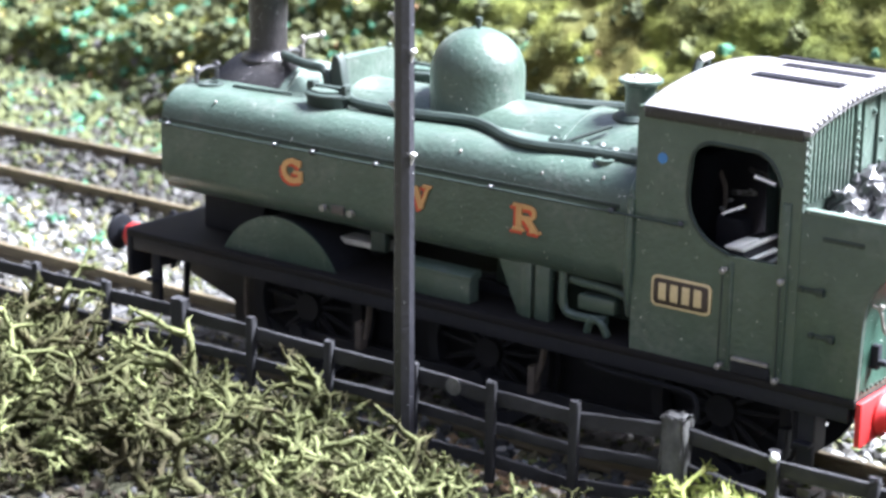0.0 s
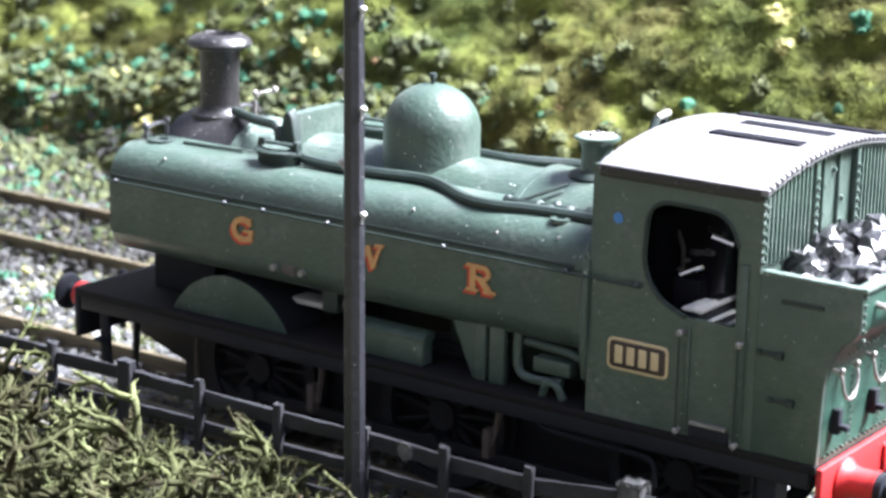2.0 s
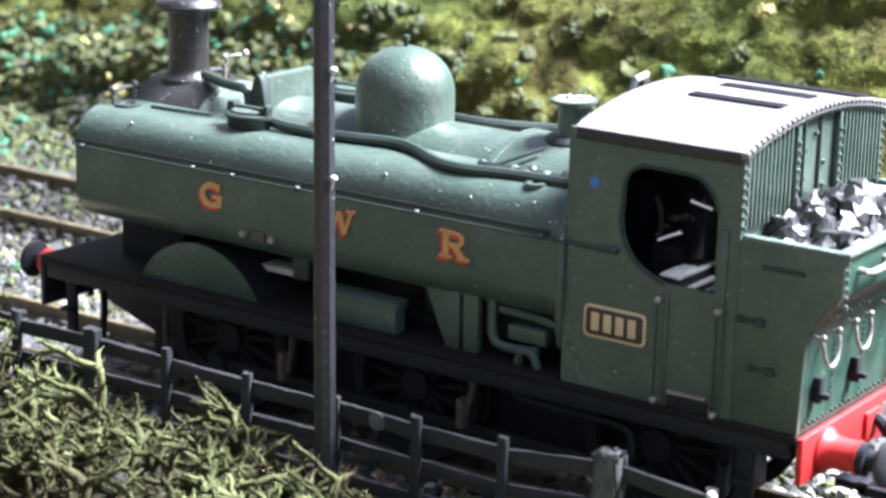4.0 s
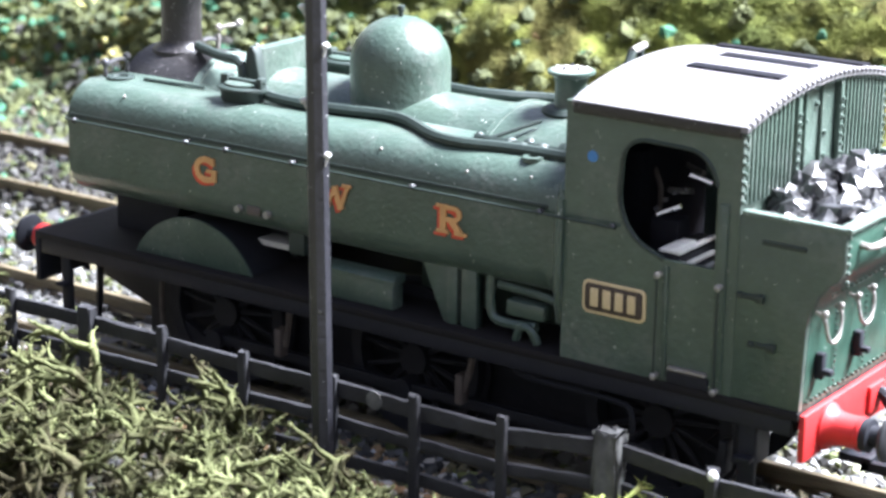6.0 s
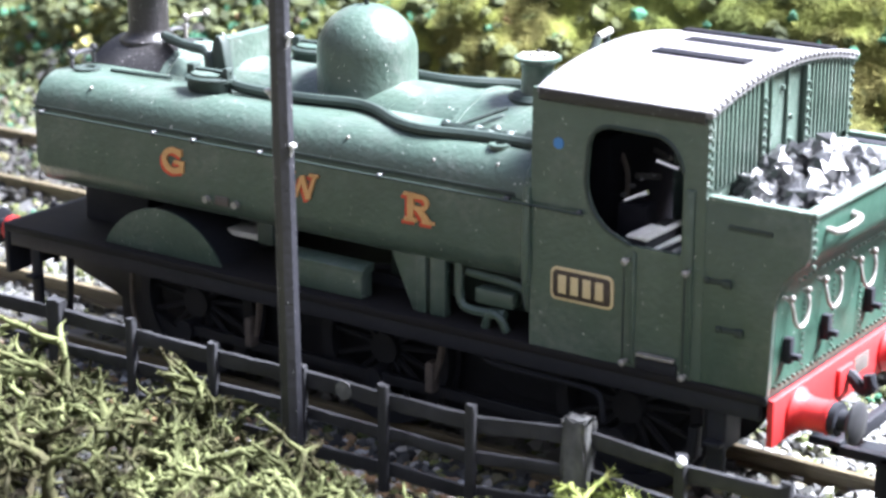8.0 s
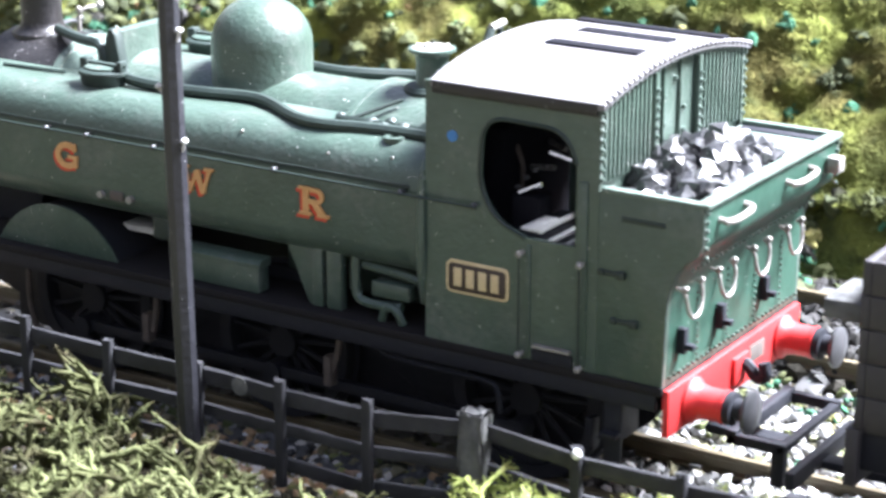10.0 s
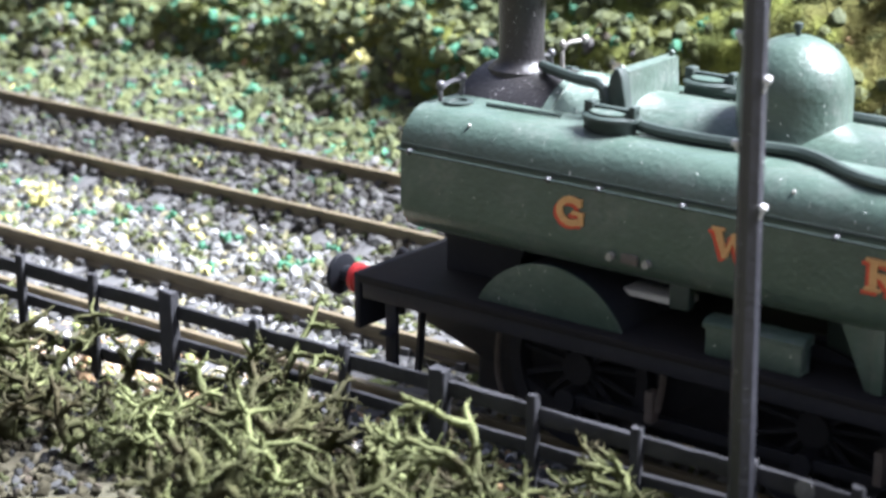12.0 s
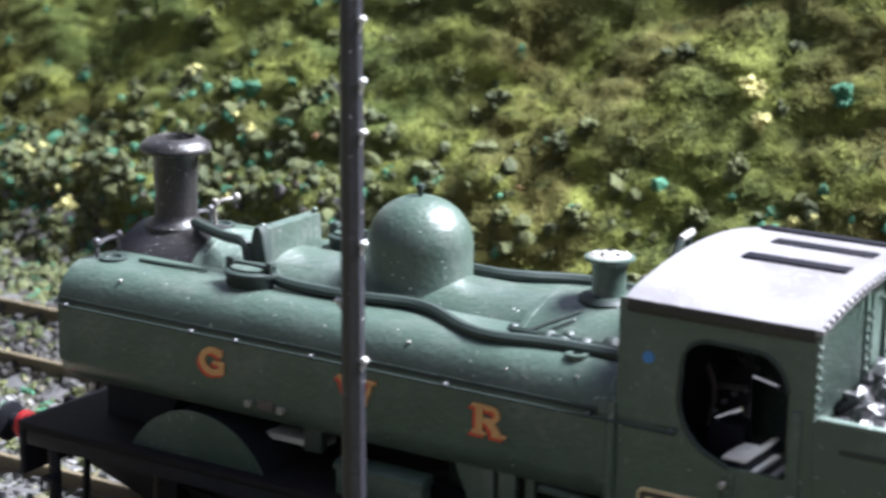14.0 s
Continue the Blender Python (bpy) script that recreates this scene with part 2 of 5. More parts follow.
# pale rubble, brightened further to make up for light missing in the locomotive's shadow
LIFTED_RUBBLE = crumbs("rubble", [(0.0, (0.203, 0.156, 0.105)), (0.24, (0.312, 0.207, 0.113)), (0.22, (0.156, 0.137, 0.074)), (0.18, (0.437, 0.406, 0.359)), (0.14, (0.265, 0.187, 0.131)), (0.12, (0.187, 0.203, 0.074)), (0.06, (0.500, 0.500, 0.500))], 0.95)

# ---- building helpers (all in millimetres) ----
def part(name, bm, mat, parent=None, label="", smooth=True, at=(0.0, 0.0, 0.0)):
    """Links a bmesh, drawn in millimetres, as one mesh object under its thing."""
    bmesh.ops.recalc_face_normals(bm, faces=bm.faces)
    mesh = bpy.data.meshes.new(name)
    bm.transform(Matrix.Scale(MM, 4))
    bm.to_mesh(mesh)
    bm.free()
    mesh.materials.append(mat)
    if smooth:
        mesh.polygons.foreach_set("use_smooth", [True] * len(mesh.polygons))
        mesh.set_sharp_from_angle(angle=radians(38))
    ob = new(name, mesh)
    ob.location = Vector(at) * MM
    if parent:
        ob.parent = parent
    if label:
        ob["label"] = label
    return ob


def piece(name, mesh, parent, m):
    """One more object on a mesh that it shares with its like."""
    ob = new(name, mesh)
    ob.parent = parent
    ob.matrix_basis = m
    return ob


def thing(name, label, category, group="", kind="", at=(0.0, 0.0, 0.0)):
    ob = new(name)
    ob.empty_display_size = 0.005
    ob.location = Vector(at) * MM
    return tagged(ob, label, category, group, kind)


def box(bm, x0, x1, y0, y1, z0, z1, bevel=0.15):
    made = bmesh.ops.create_cube(bm, size=1.0, matrix=Matrix.LocRotScale(((x0 + x1) / 2, (y0 + y1) / 2, (z0 + z1) / 2), None, (x1 - x0, y1 - y0, z1 - z0)))
    if bevel:
        edges = list({e for v in made["verts"] for e in v.link_edges})
        bmesh.ops.bevel(bm, geom=edges, offset=bevel, segments=2, affect="EDGES", profile=0.5)
    return bm


def rod(bm, a, b, r, r2=None, seg=10):
    a, b = Vector(a), Vector(b)
    m = Matrix.Translation((a + b) / 2) @ (b - a).to_track_quat("Z", "Y").to_matrix().to_4x4()
    bmesh.ops.create_cone(bm, cap_ends=True, segments=seg, radius1=r, radius2=r if r2 is None else r2, depth=(b - a).length, matrix=m)
    return bm


def ball(bm, at, r, u=10, v=6, squash=1.0):
    bmesh.ops.create_uvsphere(bm, u_segments=u, v_segments=v, radius=r, matrix=Matrix.Translation(at) @ Matrix.Diagonal((1, 1, squash, 1)))
    return bm


def prism(bm, outline, axis, a, b, bevel=0.0):
    """An outline swept along an axis: 'x' takes (y, z) pairs, 'y' takes (x, z), 'z' takes (x, y)."""
    def put(u, v, w):
        return {"x": (w, u, v), "y": (u, w, v), "z": (u, v, w)}[axis]
    first = [bm.verts.new(put(u, v, a)) for u, v in outline]
    last = [bm.verts.new(put(u, v, b)) for u, v in outline]
    n = len(outline)
    faces = [bm.faces.new(first), bm.faces.new(last[::-1])]
    faces += [bm.faces.new((first[i], last[i], last[(i + 1) % n], first[(i + 1) % n])) for i in range(n)]
    if bevel:
        edges = list(set(faces[0].edges) | set(faces[1].edges))
        bmesh.ops.bevel(bm, geom=edges, offset=bevel, segments=2, affect="EDGES", profile=0.5)
    return bm


def lathe(bm, profile, x, y, seg=28, axis="z", base=0.0):
    """A profile of (radius, height) turned about an upright axis at x, y (or about the x axis)."""
    rings = []
    for r, h in profile:
        ring = []
        for k in range(seg):
            c, s = math.cos(2 * math.pi * k / seg), math.sin(2 * math.pi * k / seg)
            ring.append(bm.verts.new((x + r * c, y + r * s, base + h) if axis == "z" else (base + h, x + r * c, y + r * s)))
        rings.append(ring)
    for low, high in zip(rings, rings[1:]):
        for k in range(seg):
            bm.faces.new((low[k], low[(k + 1) % seg], high[(k + 1) % seg], high[k]))
    bm.faces.new(rings[0][::-1])
    bm.faces.new(rings[-1])
    return bm


def pipe(bm, points, r, seg=8):
    """A bent tube along smoothed points."""
    pts = [Vector(p) for p in points]
    for _ in range(2):
        pts = [pts[0]] + [q for a, b in zip(pts, pts[1:]) for q in (a * 0.75 + b * 0.25, a * 0.25 + b * 0.75)] + [pts[-1]]
    rings = []
    side = Vector((0.13, 0.31, 0.94))
    for i, p in enumerate(pts):
        way = (pts[min(i + 1, len(pts) - 1)] - pts[max(i - 1, 0)]).normalized()
        u = way.cross(side)
        u = u.normalized() if u.length > 1e-4 else way.orthogonal().normalized()
        v = way.cross(u)
        rings.append([bm.verts.new(p + r * (u * math.cos(2 * math.pi * k / seg) + v * math.sin(2 * math.pi * k / seg))) for k in range(seg)])
    for a, b in zip(rings, rings[1:]):
        for k in range(seg):
            bm.faces.new((a[k], a[(k + 1) % seg], b[(k + 1) % seg], b[k]))
    bm.faces.new(rings[0][::-1])
    bm.faces.new(rings[-1])
    return bm


def arc(cx, cy, r, a0, a1, n=8):
    return [(cx + r * math.cos(radians(a0 + (a1 - a0) * i / n)), cy + r * math.sin(radians(a0 + (a1 - a0) * i / n))) for i in range(n + 1)]


def B():
    return bmesh.new()


def joined(name, verts, faces, mat, label, category):
    """Uncountable stuff as one mesh from arrays in millimetres."""
    mesh = bpy.data.meshes.new(name)
    mesh.from_pydata((np.asarray(verts) * MM).tolist(), [], np.asarray(faces).tolist())
    mesh.materials.append(mat)
    return tagged(new(name, mesh), label, category, kind="stuff")


rng = np.random.default_rng(7)

# ---- ground: one sheet, with the bank behind the tracks ----
def smooth_step(a, b, v):
    k = np.clip((v - a) / (b - a), 0.0, 1.0)
    return k * k * (3 - 2 * k)


def waves(x, y, size, seed):
    """Cheap smooth relief between about -1 and 1."""
    r = np.random.default_rng(seed)
    total = np.zeros_like(x)
    for k in range(6):
        a, f, p = r.uniform(0, 6.283), (0.6 + 0.35 * k) / size, r.uniform(0, 6.283)
        total = total + np.sin((x * np.cos(a) + y * np.sin(a)) * f * 6.283 + p) / (1 + 0.4 * k)
    return total / 2.6


def ground_height(x, y):
    x, y = np.asarray(x, float), np.asarray(y, float)
    foot = 84.0 + 10.0 * smooth_step(-20.0, -110.0, x) + 5.0 * waves(x, x * 0 + 3.0, 90.0, 1)
    up = np.clip(y - foot, 0.0, 150.0)
    bank = 64.0 * (1.0 - np.exp(-up / 60.0)) + 0.10 * up + 0.50 * (np.sqrt((up - 24.0) ** 2 + 60.0) + up - 24.0) / 2.0 * (up > 0.0)
    bank = bank * (1.0 - 0.35 * smooth_step(-60.0, -200.0, x))
    rough = smooth_step(0.0, 25.0, up)
    bank = bank + rough * (2.6 * waves(x, y, 60.0, 2) + 1.6 * waves(x, y, 26.0, 3))
    front = smooth_step(-18.0, -30.0, y) * (5.4 + 0.5 * waves(x, y, 17.0, 9)) + smooth_step(-33.0, -56.0, y) * (1.5 + 2.0 * waves(x, y, 50.0, 4))
    bed = -3.0 + 0.25 * waves(x, y, 14.0, 5) + np.clip(0.14 * (y - 43.75) - 0.45, -0.8, 2.0) * smooth_step(30.0, 38.0, y)
    scree_foot = 5.5 * smooth_step(64.0, 86.0, y) * (1.0 - smooth_step(88.0, 112.0, y)) * smooth_step(10.0, -45.0, x)
    return bed + bank + front + scree_foot


def grid_lines(parts):
    out = []
    for a, b, step in parts:
        out += list(np.arange(a, b, step))
    return np.array(out + [parts[-1][1]])


gx = grid_lines([(-1500, -400, 100), (-400, -220, 15), (-220, 220, 4), (220, 400, 15), (400, 1500, 100)])
gy = grid_lines([(-1500, -300, 100), (-300, -100, 15), (-100, 240, 4), (240, 400, 15), (400, 1500, 100)])
mx, my = np.meshgrid(gx, gy, indexing="ij")
mz = ground_height(mx, my)
count_y = len(gy)
quads = [(i * count_y + j, (i + 1) * count_y + j, (i + 1) * count_y + j + 1, i * count_y + j + 1) for i in range(len(gx) - 1) for j in range(count_y - 1)]
ground_mesh = bpy.data.meshes.new("ground")
ground_mesh.from_pydata((np.stack([mx, my, mz], -1).reshape(-1, 3) * MM).tolist(), [], quads)
ground_mesh.polygons.foreach_set("use_smooth", [True] * len(ground_mesh.polygons))
ground_mesh.materials.append(EARTH)
tagged(new("ground", ground_mesh), "brown and mossy scenic ground rising to a bank", "ground", kind="structure")

# unseen walls behind and beside the camera, added to set the bounce light
DIM = material("dim_wall_paint", (0.05, 0.047, 0.045), 0.9, 0.0, (0.04, 0.038, 0.036), 6.0, 0.7, 0.1, 60.0)
WALL = material("bounce_wall_paint", (0.085, 0.083, 0.082), 0.9, 0.0, (0.075, 0.073, 0.072), 6.0, 0.7, 0.1, 60.0)
tagged(part("wall_south", box(B(), -1500.0, 1500.0, -1300.0, -1200.0, -20.0, 1100.0, 2.0), WALL), "unseen plain grey wall added to bounce light", "wall", kind="structure")
tagged(part("wall_west", box(B(), -1300.0, -1200.0, -1195.0, 1195.0, -20.0, 1100.0, 2.0), DIM), "unseen plain dark wall added to shape the light", "wall", kind="structure")

# ---- loose scatter ----
ICO_V = np.array([(math.cos((k + 0.5 * (s < 0)) * math.pi * 0.4) * 0.894, math.sin((k + 0.5 * (s < 0)) * math.pi * 0.4) * 0.894, s * 0.447) for s in (1, -1) for k in range(5)] + [(0, 0, 1), (0, 0, -1)])
ICO_F = np.array([(10, k, (k + 1) % 5) for k in range(5)] + [(11, 5 + (k + 1) % 5, 5 + k) for k in range(5)] + [(k, 5 + k, (k + 1) % 5) for k in range(5)] + [((k + 1) % 5, 5 + k, 5 + (k + 1) % 5) for k in range(5)])


def turns(n, r):
    q = r.normal(size=(n, 4))
    q /= np.linalg.norm(q, axis=1)[:, None]
    w, x, y, z = q.T
    return np.stack([np.stack([1 - 2 * (y * y + z * z), 2 * (x * y - z * w), 2 * (x * z + y * w)], -1), np.stack([2 * (x * y + z * w), 1 - 2 * (x * x + z * z), 2 * (y * z - x * w)], -1), np.stack([2 * (x * z - y * w), 2 * (y * z + x * w), 1 - 2 * (x * x + y * y)], -1)], 1)


def lumps(places, sizes, r, squash=0.7, jag=0.28):
    """Angular crumbs at the places: vertices and faces."""
    n = len(places)
    body = ICO_V[None] * (1 + r.uniform(-jag, jag, (n, 12, 1)))
    body = body * np.stack([np.ones(n), r.uniform(0.6, 1.0, n), r.uniform(squash - 0.2, squash + 0.2, n)], -1)[:, None]
    body = np.einsum("nij,nkj->nki", turns(n, r), body) * sizes[:, None, None] + places[:, None]
    faces = ICO_F[None] + (np.arange(n) * 12)[:, None, None]
    return body.reshape(-1, 3), faces.reshape(-1, 3)


def scatter(n, x0, x1, y0, y1, r, lift=0.0):
    x, y = r.uniform(x0, x1, n), r.uniform(y0, y1, n)
    return np.stack([x, y, ground_height(x, y) + lift], -1)


SLEEPER_TOP = -2.4
ballast_at = scatter(27000, -245, 165, -17, 86, rng, 0.15)
fringe = 0.5 + 0.5 * waves(ballast_at[:, 0], ballast_at[:, 1], 30.0, 8)
keep = (ballast_at[:, 1] < 66 + 8 * fringe) & (ballast_at[:, 1] > -17 + 6 * fringe)
ballast_at = ballast_at[keep]
cover_at = scatter(5200, -245, 120, 42, 66, rng, 0.9)
ballast_at = np.concatenate([ballast_at, cover_at])
ballast_at[:, 2] += 0.5 * (ballast_at[:, 1] > 40.0) * rng.random(len(ballast_at))
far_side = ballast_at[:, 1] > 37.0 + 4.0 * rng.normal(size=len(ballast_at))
for name, mat, chosen, label in (("ballast", STONES, ~far_side, "grey and white loose stone ballast between the tracks"), ("far_ballast", DARKER_STONES, far_side, "darker grey and green ballast along the far track")):
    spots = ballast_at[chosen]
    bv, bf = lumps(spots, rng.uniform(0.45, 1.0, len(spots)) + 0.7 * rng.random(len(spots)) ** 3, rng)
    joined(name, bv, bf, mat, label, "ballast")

PALE_STONES = crumbs("pale_ballast", [(0.0, (0.34, 0.338, 0.33)), (0.4, (0.46, 0.457, 0.45)), (0.3, (0.22, 0.218, 0.21)), (0.2, (0.10, 0.098, 0.095)), (0.1, (0.30, 0.31, 0.20))], 0.75)
pale_at = np.concatenate([scatter(520, 111.0, 128.0, -8.0, 9.0, rng, 0.9), scatter(900, 96.0, 150.0, -15.0, 30.0, rng, 0.5)])
bv, bf = lumps(pale_at, rng.uniform(0.6, 1.25, len(pale_at)), rng)
joined("pale_ballast", bv, bf, PALE_STONES, "almost white ballast behind the locomotive", "ballast")

# ---- track ----
def rail_outline(y, z):
    half = [(0.0, z), (0.45, z), (0.52, z - 0.15), (0.50, z - 0.55), (0.22, z - 0.75), (0.22, z - 1.75), (0.85, z - 2.0), (0.85, z - 2.3)]
    return [(y + a, b) for a, b in half[1:]] + [(y - a, b) for a, b in half[:0:-1]]


sleeper_mesh = None


def sleeper_shape():
    """A sleeper with the four lugs that hold its rails."""
    bm = box(B(), -1.7, 1.7, -15.5, 15.5, -1.0, 1.0, 0.2)
    for side in (-8.25, 8.25):
        for lug in (-1.2, 1.2):
            box(bm, -0.7, 0.7, side + lug - 0.45, side + lug + 0.45, 0.9, 1.9, 0.12)
    return bm


def track(y, cant, label):
    global sleeper_mesh
    root = thing("railway_track", label, "railway track", kind="structure", at=(0, y, 0))
    for side in (-8.25, 8.25):
        z = cant * (side + 8.25)
        ob = part("rail", prism(B(), rail_outline(side, z), "x", -420, 420), RAIL, root, "rusty brown weathered rail")
    if sleeper_mesh is None:
        first = part("sleeper", sleeper_shape(), SLEEPER, root)
        sleeper_mesh = first.data
        first.matrix_basis = Matrix.Translation((-0.41, 0, (SLEEPER_TOP - 1.0 + cant * 8.25) * MM)) @ Matrix.Rotation(math.atan(cant), 4, "X")
    n = -48
    while n * 8.6 < 410:
        n += 1
        jitter = random.uniform(-0.3, 0.3)
        piece("sleeper", sleeper_mesh, root, Matrix.Translation(((n * 8.6 + jitter) * MM, 0, (SLEEPER_TOP - 1.0 + cant * 8.25 + random.uniform(-0.1, 0.1)) * MM)) @ Matrix.Rotation(math.atan(cant), 4, "X"))
    return root


track(0.0, 0.0, "railway track with weathered rails under the locomotive")
track(52.0, 0.14, "second railway track with rusty rails and dark sleepers")

# ---- the tank locomotive ----
loco = thing("tank_locomotive", "dark green pannier tank model locomotive with black running gear", "locomotive", at=(0, 0, 0))
TANK_Y, CAB_Y = 16.2, 16.6
X0, X1 = 3.4, 110.2            # buffer beams
PLATE_Z = 17.0                  # top of the running plate

# running plate, valances and frames
part("running_plate", box(B(), X0, X1 + 0.3, -16.8, 16.8, 16.0, PLATE_Z, 0.2), PLATE_BLACK, loco, "black running plate")
for s in (-1, 1):
    y0, y1 = sorted((s * 16.5, s * 15.8))
    part("valance", box(B(), X0 + 0.6, X1 - 0.6, y0, y1, 14.2, 16.0, 0.12), BLACK, loco)
    y0, y1 = sorted((s * 6.3, s * 5.5))
    part("main_frame", prism(B(), [(X0 + 1, 16.0), (X0 + 1, 9.0), (14, 6.0), (40, 6.0), (44, 8.5), (70, 8.5), (74, 6.0), (94, 6.0), (100, 12.5), (X1 - 1, 13.0), (X1 - 1, 16.0)], "y", y0, y1, 0.1), BLACK, loco)
part("front_beam", box(B(), X0 - 0.9, X0, -16.2, 16.2, 10.2, 16.9, 0.15), BLACK, loco, "black front buffer beam")
part("rear_beam", box(B(), X1 + 0.2, X1 + 0.95, -16.5, 15.9, 11.7, 16.75, 0.15), RED, loco, "red rear buffer beam")
part("chassis_block", box(B(), 12.0, 97.0, -5.4, 5.4, 1.8, 16.5, 0.6), BLACK, loco)


def buffer(x, y, way):
    """Flanged red housing, dark shank and a turned head."""
    if way > 0:
        housing = [(2.5, 0), (2.5, 0.35), (2.0, 0.8), (1.75, 1.6), (1.7, 3.6), (1.85, 3.7), (1.85, 4.1)]
        shank, head, r = [(1.75, 4.1), (1.75, 4.9), (1.15, 5.0), (1.1, 6.0)], 6.0, 2.3
    else:
        housing = [(2.2, 0), (2.2, -0.5), (1.75, -0.8), (1.6, -3.2), (1.75, -3.3), (1.75, -3.9)]
        shank, head, r = [(1.3, -3.9), (1.3, -4.4), (1.15, -4.5), (1.1, -5.5)], -5.5, 2.5
    b = part("buffer_housing", lathe(B(), housing, y, 14.2, 24, "x", x), RED, loco, "red buffer housing")
    part("buffer_shank", lathe(B(), shank, y, 14.2, 20, "x", x), BLACK, b, "black buffer shank")
    face = [(1.1, head), (r - 0.1, head + way * 0.35), (r, head + way * 0.5), (r, head + way * 0.8), (r - 0.25, head + way * 0.95), (0.3, head + way * 1.25)]
    part("buffer_head", lathe(B(), face, y, 14.2, 28, "x", x), BLACK if way < 0 else STEEL, b, "round black buffer head" if way < 0 else "worn grey steel buffer head")


for y in (-11.2, 11.2):
    buffer(X0 - 0.9, y, -1)
    buffer(X1 + 0.9, y, 1)
hook = part("coupling_hook", pipe(B(), [(110.8, 0.5, 14.4), (112.0, 0.5, 14.6), (113.0, 0.5, 13.0), (114.2, 0.5, 13.4), (113.8, 0.5, 15.0)], 0.7), BLACK, loco, "black coupling hook")
part("hook_plate", box(B(), X1 + 0.85, X1 + 1.4, -1.8, 1.8, 12.6, 15.6, 0.15), RED, loco)
part("beam_marking", box(B(), X1 + 0.88, X1 + 1.0, 2.6, 6.4, 13.6, 15.6, 0.02), RUST, loco, "worn dull marking")
bar = B()
box(bar, 108.0, 118.0, -1.2, 1.2, 6.4, 7.4, 0.2)
box(bar, 113.4, 114.6, -7.6, 7.6, 8.6, 10.2, 0.2)
box(bar, 113.4, 120.0, -7.6, -6.6, 8.6, 9.8, 0.15)
box(bar, 113.4, 120.0, 6.6, 7.6, 8.6, 9.8, 0.15)
box(bar, 119.0, 120.0, -7.6, 7.6, 8.8, 9.6, 0.15)
box(bar, 118.2, 119.6, -6.8, -5.4, 4.6, 9.4, 0.15)
part("coupling", bar, BLACK, loco, "black coupling bar")
part("brake_pipe", pipe(B(), [(2.4, -5.6, 15.5), (0.8, -5.6, 17.0), (0.2, -5.6, 13.5), (1.0, -5.6, 8.6)], 0.5), BLACK, loco)


# wheels
def wheel(x, s):
    hub_y = s * 8.2
    r = 9.2
    bm = B()
    rim = [(r - 1.5, -1.1), (r, -1.1), (r, 0.5), (r + 0.6, 0.6), (r + 0.6, 1.1), (r - 1.5, 1.1)]
    seg = 36
    rings = []
    for k in range(seg):
        a = 2 * math.pi * k / seg
        rings.append([bm.verts.new((x + q * math.cos(a), hub_y - s * w, r + q * math.sin(a))) for q, w in rim])
    for k in range(seg):
        for j in range(len(rim)):
            bm.faces.new((rings[k][j], rings[(k + 1) % seg][j], rings[(k + 1) % seg][(j + 1) % 6], rings[k][(j + 1) % 6]))
    tyre = part("wheel", bm, BLACK, loco, "black spoked driving wheel")
    bm = B()
    rod(bm, (x, hub_y - 1.2, r), (x, hub_y + 1.2, r), 1.9, seg=16)
    for k in range(15):
        a = 2 * math.pi * k / 15 + 0.1
        rod(bm, (x + 1.5 * math.cos(a), hub_y, r + 1.5 * math.sin(a)), (x + 7.9 * math.cos(a), hub_y, r + 7.9 * math.sin(a)), 0.45, 0.33, 6)
    part("spokes", bm, BLACK, tyre)
    bm = prism(B(), [(x + q[0], r + q[1]) for q in arc(0, 0, 7.7, 200, 290, 8)], "y", hub_y - 0.7, hub_y + 0.7)
    part("balance_weight", bm, BLACK, tyre)


